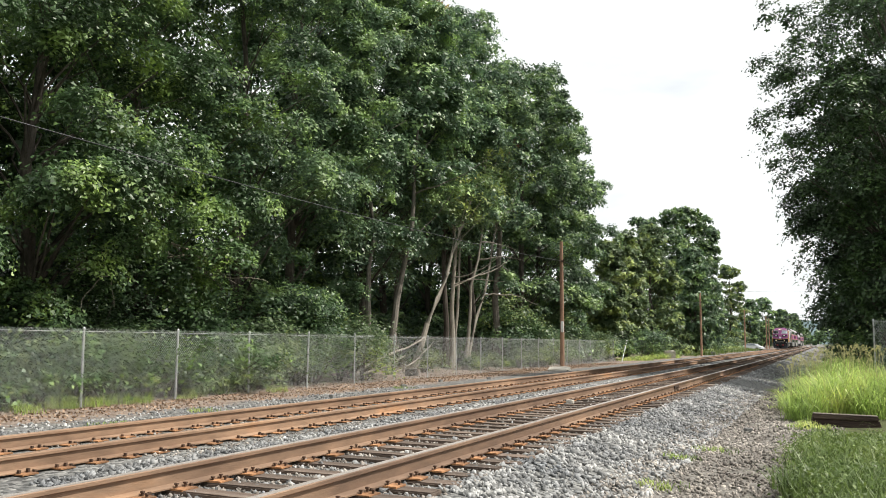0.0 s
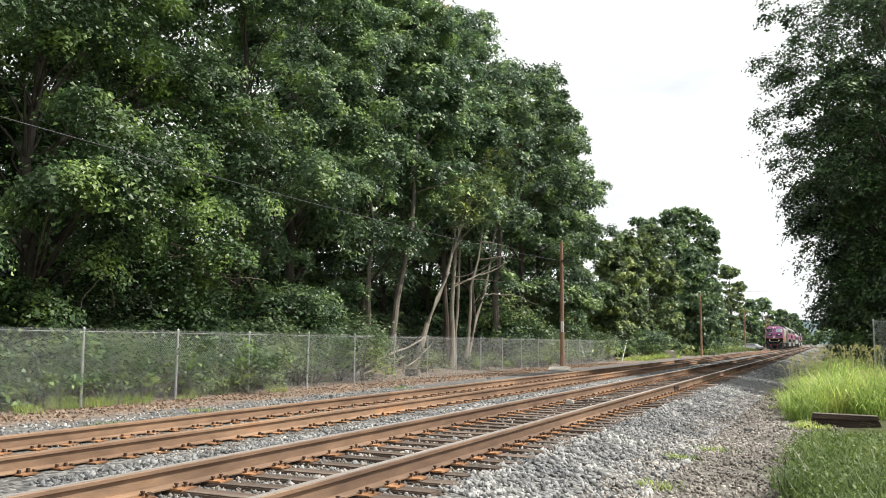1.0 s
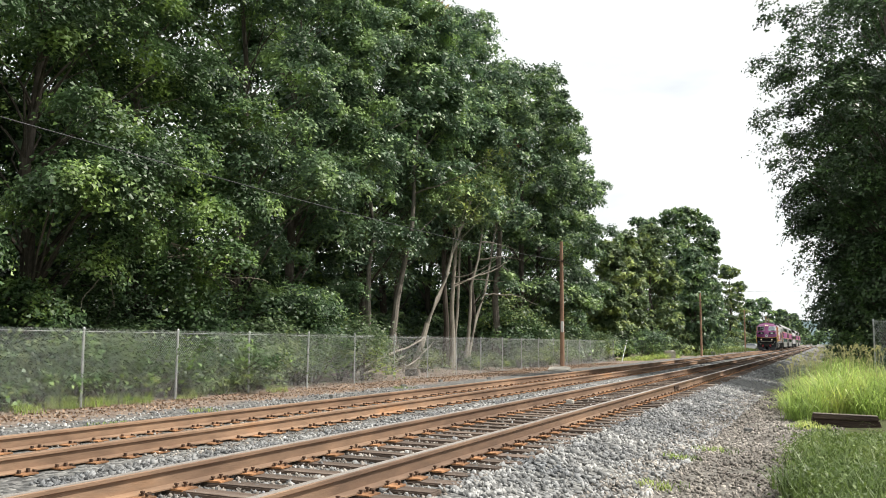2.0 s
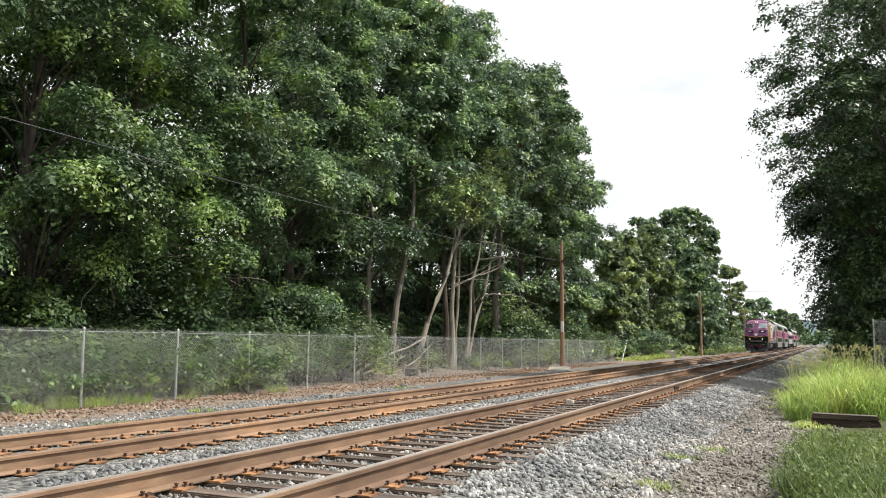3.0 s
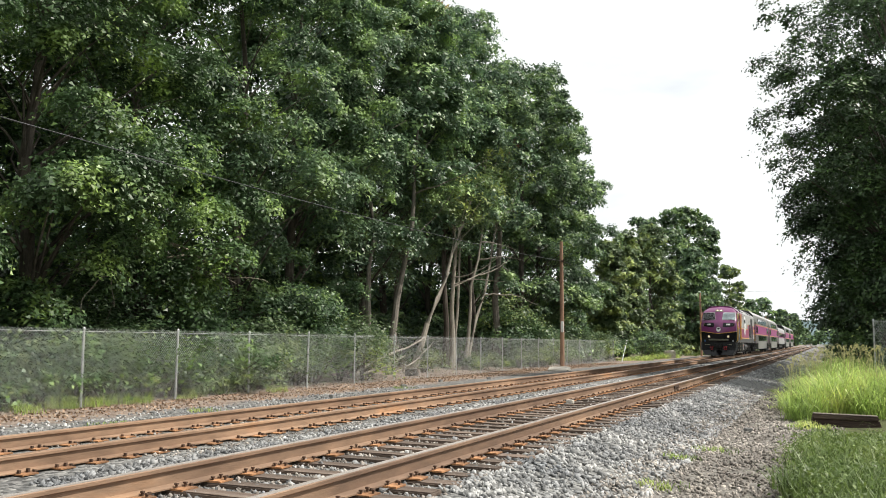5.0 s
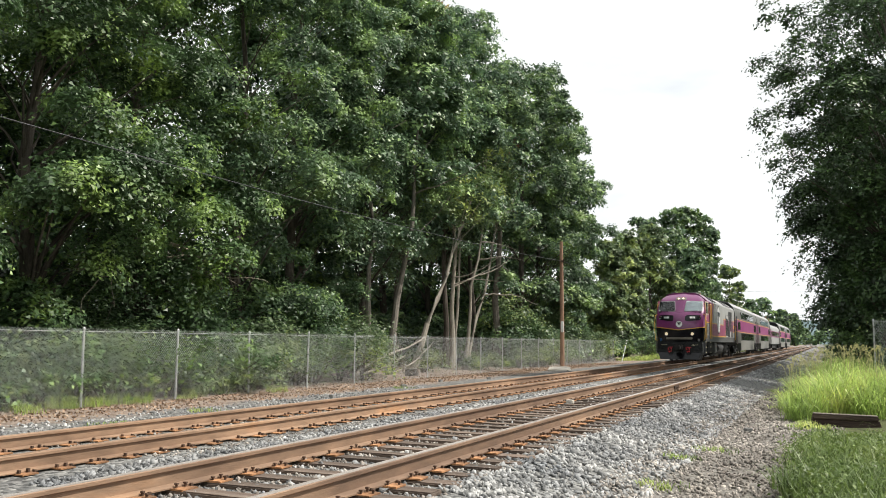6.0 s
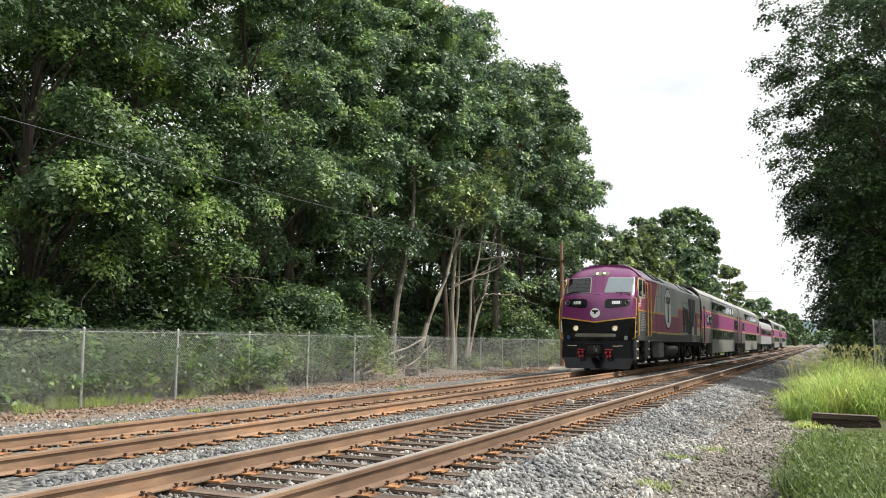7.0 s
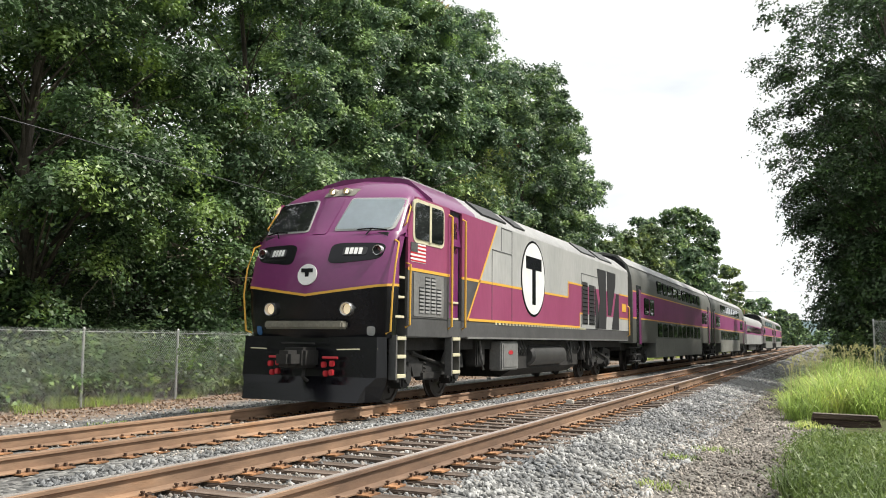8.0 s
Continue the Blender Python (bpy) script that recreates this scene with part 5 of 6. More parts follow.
    loft(bm, [[(-1.42, 1.5, 1.24), (-1.36, 1.26, 1.24), (1.36, 1.26, 1.24), (1.42, 1.5, 1.24)], [(-1.44, 1.5, 0.55), (-1.38, 1.22, 0.55), (1.38, 1.22, 0.55), (1.44, 1.5, 0.55)],
              [(-1.36, 1.6, 0.40), (-1.25, 1.12, 0.40), (1.25, 1.12, 0.40), (1.36, 1.6, 0.40)], [(-1.25, 1.6, 0.13), (-1.10, 1.02, 0.13), (1.10, 1.02, 0.13), (1.25, 1.6, 0.13)]])
    part("pilot", bm, P_BLACK, loco, "black pilot plough")
    bm = bmesh.new()
    loft(bm, [[(-1.25, 1.10, 0.42), (-1.25, 1.3, 0.42), (1.25, 1.3, 0.42), (1.25, 1.10, 0.42)], [(-1.16, 0.94, 0.14), (-1.16, 1.2, 0.14), (1.16, 1.2, 0.14), (1.16, 0.94, 0.14)]])
    part("plough_blade", bm, P_BLACK, loco, "worn dark plough blade")
    bm = bmesh.new()
    box(bm, -0.24, 0.24, 0.75, 1.25, 0.70, 1.05, 0.05)
    box(bm, -0.14, 0.16, 0.42, 0.80, 0.72, 1.00, 0.06)
    tube(bm, [(0.12, 0.95, 0.70), (0.16, 0.85, 0.55), (0.22, 0.92, 0.48)], 0.03, 6)
    tube(bm, [(-0.4, 1.0, 1.12), (0.3, 0.98, 1.12)], 0.016, 6)
    part("coupler", bm, P_UNDER, loco, "dark knuckle coupler and hoses")

    # frame, sides and roof
    bm = bmesh.new()
    box(bm, -1.50, 1.50, 2.12, 21.1, 1.24, 1.60, 0.02)
    part("side_sill", bm, P_DGREY, loco, "dark grey side sill")
    bm = bmesh.new()
    sec = [(-1.44, 1.6), (-1.44, 3.86), (-0.88, 4.30), (0.88, 4.30), (1.44, 3.86), (1.44, 1.6)]
    loft(bm, [[(x, y, z) for x, z in sec] for y in (5.0, 21.05)])
    box(bm, -1.42, 1.42, 2.2, 5.1, 1.6, 3.0)
    box(bm, -1.36, 1.36, 2.9, 5.1, 2.9, 3.8)
    part("inner_body", bm, P_DARK, loco)
    bm = bmesh.new()
    sec = [(-1.50, 3.82), (-1.46, 3.92), (-0.95, 4.33), (-0.5, 4.42), (0.5, 4.42), (0.95, 4.33), (1.46, 3.92), (1.50, 3.82), (1.40, 3.80), (0.9, 4.2), (-0.9, 4.2), (-1.40, 3.80)]
    loft(bm, [[(x, y, z) for x, z in sec] for y in (5.4, 21.1)])
    part("roof", bm, P_ROOF, loco, "weathered light grey roof", smooth=True)
    bm = bmesh.new()
    loft(bm, [[(x, y, z) for x, z in sec] for y in (3.2, 5.4)])
    part("cab_roof_side", bm, P_PURPLE, loco, smooth=True)
    for k, (y0, y1) in enumerate(((6.0, 7.6), (8.2, 9.0), (14.6, 16.4), (17.0, 18.8))):
        for s in (-1, 1):
            bm = bmesh.new()
            pts = [(s * 1.40, 3.99), (s * 1.0, 4.31)]
            d = Vector((s * 0.02, 0, 0.022))
            a, b = Vector((pts[0][0], 0, pts[0][1])) + d, Vector((pts[1][0], 0, pts[1][1])) + d
            loft(bm, [[(a.x, y0, a.z), (b.x, y0, b.z), (b.x, y1, b.z), (a.x, y1, a.z)], [(a.x - d.x * 2, y0, a.z - d.z * 2), (b.x - d.x * 2, y0, b.z - d.z * 2), (b.x - d.x * 2, y1, b.z - d.z * 2), (a.x - d.x * 2, y1, a.z - d.z * 2)]])
            part("roof_grille", bm, P_DARK if k < 2 else P_DGREY, loco, "dark roof intake grille")
    bm = bmesh.new()
    for y in np.arange(12.3, 20, 1.9):
        tube(bm, [(0, y, 4.42), (0, y, 4.47)], 0.62, 20)
    part("roof_fan", bm, P_DGREY, loco)

    def side(name, pts, m, s, out=0.0, label="", thick=0.05, parent=None):
        bm = bmesh.new()
        a, b = s * (1.50 + out), s * (1.50 + out - thick)
        slab(bm, pts, 0, a, b)
        return part(name, bm, m, parent or loco, label)

    def diag(z):
        return 4.95 + (z - 1.60) * (6.72 - 4.95) / (3.84 - 1.60)

    ZS = 2.48
    for s in (-1, 1):
        side("cab_side_upper", [(2.12, ZS), (4.0, ZS), (4.0, 3.84), (2.45, 3.84), (2.12, 3.2)], P_MAGENTA, s, 0, "purple cab side")
        side("cab_side_lower", rect(2.12, 4.0, 1.6, ZS), P_DGREY, s, 0, "dark grey lower cab side")
        side("door_panel", rect(4.0, 4.62, 1.6, 3.84), P_DARK, s, -0.06, "recessed dark doorway", 0.02)
        side("cab_door", rect(4.08, 4.54, 1.62, 3.72, 0.05), P_PURPLE, s, -0.045, "purple cab door")
        side("door_window", rect(4.16, 4.46, 2.95, 3.6, 0.06), P_GLASS, s, -0.035, "", 0.012)
        side("purple_panel", [(4.62, ZS), (diag(ZS), ZS), (diag(3.84), 3.84), (4.62, 3.84)], P_MAGENTA, s, 0, "purple side panel")
        side("grey_panel_low", [(4.62, 1.6), (diag(1.6), 1.6), (diag(ZS), ZS), (4.62, ZS)], P_DGREY, s)
        side("silver_panel", [(diag(ZS), ZS), (12.7, ZS), (12.7, 2.92), (14.9, 2.92), (14.9, 3.84), (diag(3.84), 3.84)], P_GREY, s, 0, "silver-grey side panel")
        side("magenta_panel", [(diag(1.6), 1.6), (14.0, 1.6), (14.0, 2.05), (14.4, 2.05), (14.4, 2.92), (12.7, 2.92), (12.7, ZS), (diag(ZS), ZS)], P_MAGENTA, s, 0, "paler purple lower side panel")
        side("silver_panel", [(14.0, 1.6), (21.1, 1.6), (21.1, 2.05), (14.0, 2.05)], P_GREY, s)
        side("magenta_panel", rect(14.4, 21.1, 2.05, 2.92), P_MAGENTA, s)
        side("silver_panel", rect(14.9, 21.1, 2.92, 3.84), P_GREY, s)
        # yellow lining
        for a, b in (((2.12, ZS), (4.0, ZS)), ((4.62, ZS), (12.7, ZS)), ((diag(1.6), 1.62), (diag(3.84), 3.82)), ((12.7, 2.92), (14.4, 2.92)), ((12.7, ZS), (12.7, 2.92)), ((diag(1.62) + 0.05, 1.63), (14.0, 1.63)), ((14.0, 1.63), (14.0, 2.05)),
                     ((14.0, 2.05), (14.4, 2.05)), ((19.6, 2.92), (21.1, 2.92)), ((19.6, 2.05), (21.1, 2.05))):
            side("lining", strip(a, b, 0.055), P_YELLOW, s, 0.006, "", 0.02)
        # cab window
        win = side("cab_window_frame", rect(2.30, 3.70, 2.98, 3.80, 0.14), P_STEP, s, 0.012, "pale cab window frame", 0.03)
        side("lining_panel", rect(2.37, 3.63, 3.05, 3.73, 0.12), P_DARK, s, 0.018, "", 0.02, win)
        side("pane", rect(2.37, 3.02, 3.05, 3.73, 0.08), P_GLASS, s, 0.028, "", 0.012, win)
        side("pane", rect(3.02, 3.63, 3.05, 3.73, 0.08), P_GLASS, s, 0.028, "", 0.012, win)
        side("sliding_sash", rect(2.97, 3.06, 3.03, 3.75), P_STEP, s, 0.034, "", 0.02, win)
        # stars-and-stripes plate as plain bars
        flag = side("flag_plate", rect(2.22, 2.86, 2.62, 2.97), P_WHITE, s, 0.006, "small flag plate with red and white bars", 0.02)
        for k in range(5):
            side("flag_bar", rect(2.22, 2.86, 2.63 + 0.07 * k, 2.66 + 0.07 * k), P_RED, s, 0.010, "", 0.012, flag)
        side("flag_canton", rect(2.56 if s < 0 else 2.22, 2.86 if s < 0 else 2.50, 2.80, 2.975), P_DGREY, s, 0.013, "", 0.012, flag)
        # louvred door below the cab
        lv = side("louvre_door", rect(2.36, 3.70, 1.63, 2.43, 0.04), P_EQUIP, s, 0.010, "grey louvred hatch", 0.03)
        for cidx in range(4):
            for k in range(10 if cidx in (1, 2) else 7):
                y = 2.58 + 0.26 * cidx
                side("louvre_slat", rect(y, y + 0.2, 1.70 + 0.068 * k, 1.70 + 0.068 * k + 0.036), P_ROOF, s, 0.028, "", 0.022, lv)
                side("louvre_gap", rect(y, y + 0.2, 1.70 + 0.068 * k + 0.036, 1.70 + 0.068 * k + 0.066), P_DARK, s, 0.013, "", 0.01, lv)
        # oval emblem
        rim = side("emblem_rim", oval(9.42, 2.79, 1.0, 0.98), P_BLACK, s, 0.008, "tall oval white emblem with a black mark", 0.03)
        side("emblem_face", oval(9.42, 2.79, 0.93, 0.92), P_WHITE, s, 0.014, "", 0.02, rim)
        side("emblem_mark", rect(8.78, 10.06, 3.02, 3.34), P_BLACK, s, 0.020, "", 0.012, rim)
        side("emblem_mark", rect(9.28, 9.56, 2.12, 3.02), P_BLACK, s, 0.020, "", 0.012, rim)
        # doors, seams and rear grilles
        for y0, y1, z0, z1 in ((6.4, 7.75, 1.64, 3.25), (7.0, 7.75, 3.28, 3.82), (14.2, 16.6, 1.64, 3.3)):
            bm = bmesh.new()
            for a, b in (((y0, z0), (y0, z1)), ((y1, z0), (y1, z1)), ((y0, z1), (y1, z1))):
                slab(bm, strip(a, b, 0.022), 0, s * 1.507, s * 1.49)
            part("door_seam", bm, P_DGREY, loco)
        for pts in (rect(14.3, 14.95, 1.72, 3.05), rect(15.15, 15.85, 1.72, 3.0), [(15.95, 3.0), (16.35, 2.4), (16.35, 1.62), (15.95, 1.62)], [(16.15, 1.62), (17.4, 1.62), (17.5, 2.0), (17.45, 3.62), (16.2, 3.6), (16.6, 2.6)],
                    [(17.6, 3.62), (18.95, 3.62), (18.9, 3.2), (18.2, 2.1), (17.75, 2.1)], [(19.05, 2.9), (19.45, 2.9), (19.45, 1.62), (18.3, 1.62), (18.5, 2.0)]):
            g = side("side_grille", pts, P_DARK, s, 0.010, "dark side grille", 0.02)
            y0, y1, z0, z1 = min(p[0] for p in pts), max(p[0] for p in pts), min(p[1] for p in pts), max(p[1] for p in pts)
            if len(pts) == 4 and y1 - y0 > 0.5:
                for k in range(int((z1 - z0) / 0.13)):
                    side("slat", rect(y0 + 0.03, y1 - 0.03, z0 + 0.03 + 0.13 * k, z0 + 0.05 + 0.13 * k), P_BLACK, s, 0.020, "", 0.014, g)
        side("yellow_placard", rect(20.0, 20.7, 2.3, 2.6), P_YELLOW, s, 0.012, "faded yellow placard", 0.02)
        # rails beside the doors, front ladder and cab ladder
        for y in (3.96, 4.66):
            handrail(loco, [(s * 1.49, y, 1.42), (s * 1.575, y, 1.46), (s * 1.575, y, 3.66), (s * 1.49, y, 3.70)], 0.024)
        handrail(loco, [(s * 1.49, 20.95, 1.4), (s * 1.58, 20.95, 1.45), (s * 1.58, 20.95, 2.5), (s * 1.49, 20.95, 2.55)], 0.024)
        handrail(loco, [(s * 1.46, 2.13, 1.42), (s * 1.55, 2.13, 1.46), (s * 1.55, 2.13, 2.55), (s * 1.46, 2.13, 2.58)], 0.02)
        for yc, hw in ((1.86, 0.17), (4.31, 0.19)):
            lad = side("ladder", rect(yc - hw, yc + hw, 0.52, 1.28), P_DARK, s, -0.12, "boarding ladder with pale step edges", 0.02)
            for yy in (yc - hw, yc + hw):
                side("stile", rect(yy - 0.03, yy + 0.03, 0.50, 1.28), P_BOX, s, 0.02, "", 0.14, lad)
            for zz in (0.56, 0.90, 1.22):
                bm = bmesh.new()
                box(bm, min(s * 1.36, s * 1.54), max(s * 1.36, s * 1.54), yc - hw, yc + hw, zz - 0.03, zz + 0.035, 0.008)
                part("step", bm, P_STEP, lad, "pale worn step")
            for zz in (1.60, 1.95, 2.3) if yc < 2 else (1.62, 1.95):
                bm = bmesh.new()
                box(bm, min(s * 1.30, s * 1.49), max(s * 1.30, s * 1.49), yc - hw, yc + hw, zz - 0.02, zz + 0.025, 0.006)
                part("step", bm, P_STEP, lad, "pale worn step")
        # equipment under the frame
        bm = bmesh.new()
        box(bm, min(s * 1.15, s * 1.46), max(s * 1.15, s * 1.46), 7.15, 8.35, 0.50, 1.18, 0.03)
        box_ob = part("equipment_box", bm, P_EQUIP, loco, "pale grey equipment box")
        bm = bmesh.new()
        slab(bm, rect(7.25, 8.25, 0.58, 1.12, 0.04), 0, s * 1.475, s * 1.455)
        part("box_lid", bm, P_EQUIP, box_ob)
        bm = bmesh.new()
        slab(bm, oval(7.75, 0.92, 0.16, 0.05, 20), 0, s * 1.482, s * 1.47)
        part("box_badge", bm, P_RED, box_ob, "small red and white badge")
        for y in (6.0, 13.4, 14.9, 15.8):
            bm = bmesh.new()
            box(bm, min(s * 1.0, s * 1.3), max(s * 1.0, s * 1.3), y, y + 0.5, 0.62, 1.2, 0.03)
            part("brake_valve", bm, P_UNDER, loco, "grimy brake valve")
            bm = bmesh.new()
            tube(bm, [(s * 1.32, y + 0.1, 1.2), (s * 1.36, y + 0.12, 0.8), (s * 1.3, y + 0.4, 0.55)], 0.03, 6)
            part("pipe", bm, P_BOX, loco)
        bm = bmesh.new()
        tube(bm, [(s * 1.2, 9.65, 0.82), (s * 1.2, 9.72, 0.82), (s * 1.2, 12.6, 0.82), (s * 1.2, 12.67, 0.82)], [0.20, 0.27, 0.27, 0.20], 20)
        part("air_tank", bm, P_TANK, loco, "dark cylindrical air tank", smooth=True)
        bm = bmesh.new()
        for k in range(34):
            y = 6.6 + 0.24 * k
            box(bm, min(s * 1.49, s * 1.515), max(s * 1.49, s * 1.515), y, y + 0.1, 1.555, 1.60)
        part("sill_bolts", bm, P_STEP, loco)
        bm = bmesh.new()
        box(bm, min(s * 1.48, s * 1.53), max(s * 1.48, s * 1.53), 4.9, 20.9, 1.225, 1.27, 0.008)
        part("sill_edge", bm, P_EQUIP, loco, "worn pale sill edge")
        for k in range(6):
            y = 8.7 + 0.23 * k if k < 3 else 13.2 + 0.6 * (k - 3)
            bm = bmesh.new()
            tube(bm, [(s * 1.3, y, 1.24), (s * 1.36, y + 0.05, 1.0), (s * 1.25, y + 0.2, 0.85), (s * 1.2, y + 0.3, 0.9)], 0.022, 6)
            part("pipe", bm, P_BOX, loco)
    bm = bmesh.new()
    loft(bm, [[(-1.25, y, 1.2), (-1.25, y, 0.5), (-0.9, y, 0.3), (0.9, y, 0.3), (1.25, y, 0.5), (1.25, y, 1.2)] for y in (8.5, 14.6)])
    part("fuel_tank", bm, P_UNDER, loco, "grimy black fuel tank")
    bm = bmesh.new()
    box(bm, -1.2, 1.2, 2.2, 20.9, 1.0, 1.26)
    part("underframe", bm, P_UNDER, loco)
    for a, b in ((2.72, 5.0), (16.6, 18.9)):
        truck(loco, a, b)
        for y in (a, b):
            wheelset(loco, y)
    return loco


def coach_section(z0):
    return [(-1.50, z0), (-1.525, 1.2), (-1.525, 3.3), (-1.49, 3.75), (-1.34, 4.22), (-0.95, 4.58), (-0.4, 4.71), (0.4, 4.71), (0.95, 4.58), (1.34, 4.22), (1.49, 3.75), (1.525, 3.3), (1.525, 1.2), (1.50, z0)]


def build_coach(label):
    car = thing("bilevel_coach", label, "railway coach", "coaches of the train")
    L = 25.5
    bm = bmesh.new()
    loft(bm, [[(x, y, z) for x, z in coach_section(1.15)] for y in (0.2, 5.2)])
    part("end_body", bm, P_COACH_GREY, car, smooth=True)
    bm = bmesh.new()
    loft(bm, [[(x, y, z) for x, z in coach_section(0.5)] for y in (5.2, 20.6)])
    part("middle_body", bm, P_COACH_GREY, car, "grey double-deck coach side", smooth=True)
    bm = bmesh.new()
    loft(bm, [[(x, y, z) for x, z in coach_section(1.15)] for y in (20.6, L)])
    part("end_body", bm, P_COACH_GREY, car, smooth=True)
    bm = bmesh.new()
    sec = [(-1.36, 4.20), (-0.97, 4.60), (-0.4, 4.735), (0.4, 4.735), (0.97, 4.60), (1.36, 4.20), (0.9, 4.4), (-0.9, 4.4)]
    loft(bm, [[(x, y, z) for x, z in sec] for y in (0.25, L - 0.05)])
    part("roof", bm, P_ROOF, car, "light grey ribbed roof", smooth=True)
    bm = bmesh.new()
    sec = [(-1.30, 4.0), (-1.24, 4.25), (-0.9, 4.52), (0, 4.66), (0.9, 4.52), (1.24, 4.25), (1.30, 4.0)]
    loft(bm, [[(x, y, z) for x, z in sec] for y in (-0.05, 0.2)])
    part("end_shroud", bm, P_BLACK, car, "black end bulkhead")

    def plate(name, pts, m, s, out=0.0, label="", thick=0.03, parent=None):
        bm = bmesh.new()
        slab(bm, pts, 0, s * (1.525 + out), s * (1.525 + out - thick))
        return part(name, bm, m, parent or car, label)

    for s in (-1, 1):
        plate("purple_band", rect(0.3, L - 0.1, 2.16, 3.16), P_BAND, s, 0.006, "purple side band")
        plate("lining", rect(0.3, L - 0.1, 3.16, 3.21), P_YELLOW, s, 0.008, "thin yellow line")
        plate("lining", rect(0.3, L - 0.1, 2.11, 2.16), P_YELLOW, s, 0.008, "thin yellow line")
        plate("lower_side", rect(5.25, 20.55, 0.52, 1.36), P_SILVER, s, 0.006, "stainless lower side")
        for k in range(7):
            plate("rib", rect(5.25, 20.55, 0.60 + 0.1 * k, 0.63 + 0.1 * k), P_SILVER, s, 0.014, "", 0.012)
        for row, (z0, z1) in enumerate(((1.42, 2.05), (3.36, 3.93))):
            for k in range(10):
                y = 5.7 + 1.46 * k
                out = 0.012 if row == 0 else 0.004
                w = plate("window_frame", rect(y, y + 1.16, z0, z1, 0.08), P_BLACK, s, out, "", 0.05)
                plate("pane", rect(y + 0.05, y + 1.11, z0 + 0.05, z1 - 0.05, 0.06), P_GLASS, s, out + 0.012, "", 0.012, w)
        for y in (2.5, 3.75, 20.9, 22.15):
            w = plate("window_frame", rect(y, y + 1.1, 2.32, 3.02, 0.08), P_BLACK, s, 0.014, "", 0.03)
            plate("pane", rect(y + 0.06, y + 1.04, 2.37, 2.97, 0.06), P_GLASS, s, 0.026, "", 0.012, w)
        for y in (0.95, L - 1.85):
            d = plate("door", rect(y, y + 0.95, 1.0, 3.45, 0.05), P_BLACK, s, 0.010, "dark vestibule door")
            plate("door_leaf", rect(y + 0.5, y + 0.9, 1.1, 3.3), P_PURPLE, s, 0.016, "", 0.02, d)
            plate("door_pane", rect(y + 0.1, y + 0.42, 2.2, 3.1, 0.05), P_GLASS, s, 0.02, "", 0.012, d)
            bm = bmesh.new()
            for zz in (0.45, 0.72, 0.98):
                box(bm, min(s * 1.2, s * 1.5), max(s * 1.2, s * 1.5), y, y + 0.9, zz - 0.03, zz)
            part("door_steps", bm, P_BOX, car)
        bm = bmesh.new()
        tube(bm, [(s * 1.36, 0.4, 4.19), (s * 1.36, L - 0.3, 4.19)], 0.022, 6)
        part("gutter", bm, P_ROOF, car)
    bm = bmesh.new()
    box(bm, -1.0, 1.0, 0.3, L - 0.2, 0.85, 1.16)
    box(bm, -0.12, 0.12, -0.25, 0.5, 0.75, 0.98)
    box(bm, -0.12, 0.12, L - 0.5, L + 0.1, 0.75, 0.98)
    part("underframe", bm, P_UNDER, car)
    for a, b in ((2.0, 4.4), (21.3, 23.7)):
        truck(car, a, b)
        for y in (a, b):
            wheelset(car, y)
    return car


def build_single_coach():
    car = thing("single_level_coach", "silver single-level coach with a purple band", "railway coach", "coaches of the train")
    L = 25.5
    sec = [(-1.50, 1.05), (-1.52, 1.3), (-1.52, 3.2), (-1.42, 3.55), (-1.1, 3.83), (-0.5, 3.95), (0.5, 3.95), (1.1, 3.83), (1.42, 3.55), (1.52, 3.2), (1.52, 1.3), (1.50, 1.05)]
    bm = bmesh.new()
    loft(bm, [[(x, y, z) for x, z in sec] for y in (0.2, L)])
    part("body", bm, P_ROOF, car, "silver coach body", smooth=True)
    for s in (-1, 1):
        bm = bmesh.new()
        slab(bm, rect(0.3, L - 0.1, 2.05, 2.95), 0, s * 1.53, s * 1.5)
        part("purple_band", bm, P_BAND, car, "purple window band")
        for k in range(14):
            y = 2.4 + 1.5 * k
            bm = bmesh.new()
            slab(bm, rect(y, y + 1.25, 2.2, 2.85, 0.08), 0, s * 1.542, s * 1.5)
            part("window_pane", bm, P_GLASS, car)
        for y in (0.8, L - 1.8):
            bm = bmesh.new()
            slab(bm, rect(y, y + 0.9, 1.1, 3.2), 0, s * 1.54, s * 1.5)
            part("door", bm, P_DARK, car, "dark vestibule door")
    bm = bmesh.new()
    box(bm, -1.1, 1.1, 0.3, L - 0.2, 0.7, 1.06)
    box(bm, -1.3, 1.3, 7, 17, 0.45, 1.06)
    box(bm, -0.12, 0.12, -0.25, 0.5, 0.75, 0.98)
    part("underframe", bm, P_UNDER, car)
    for a, b in ((2.6, 5.0), (20.5, 22.9)):
        truck(car, a, b)
        for y in (a, b):
            wheelset(car, y)
    return car


LOCO = build_loco()
COACH = build_coach("grey double-deck passenger coach with a purple band")
CARS = [(COACH, 21.6)]
for k, back in enumerate((47.5, 99.3, 125.2)):
    CARS.append((copy_thing(COACH, pose(FAR_X, 60, FAR_Z)), back))
CARS.append((build_single_coach(), 73.4))


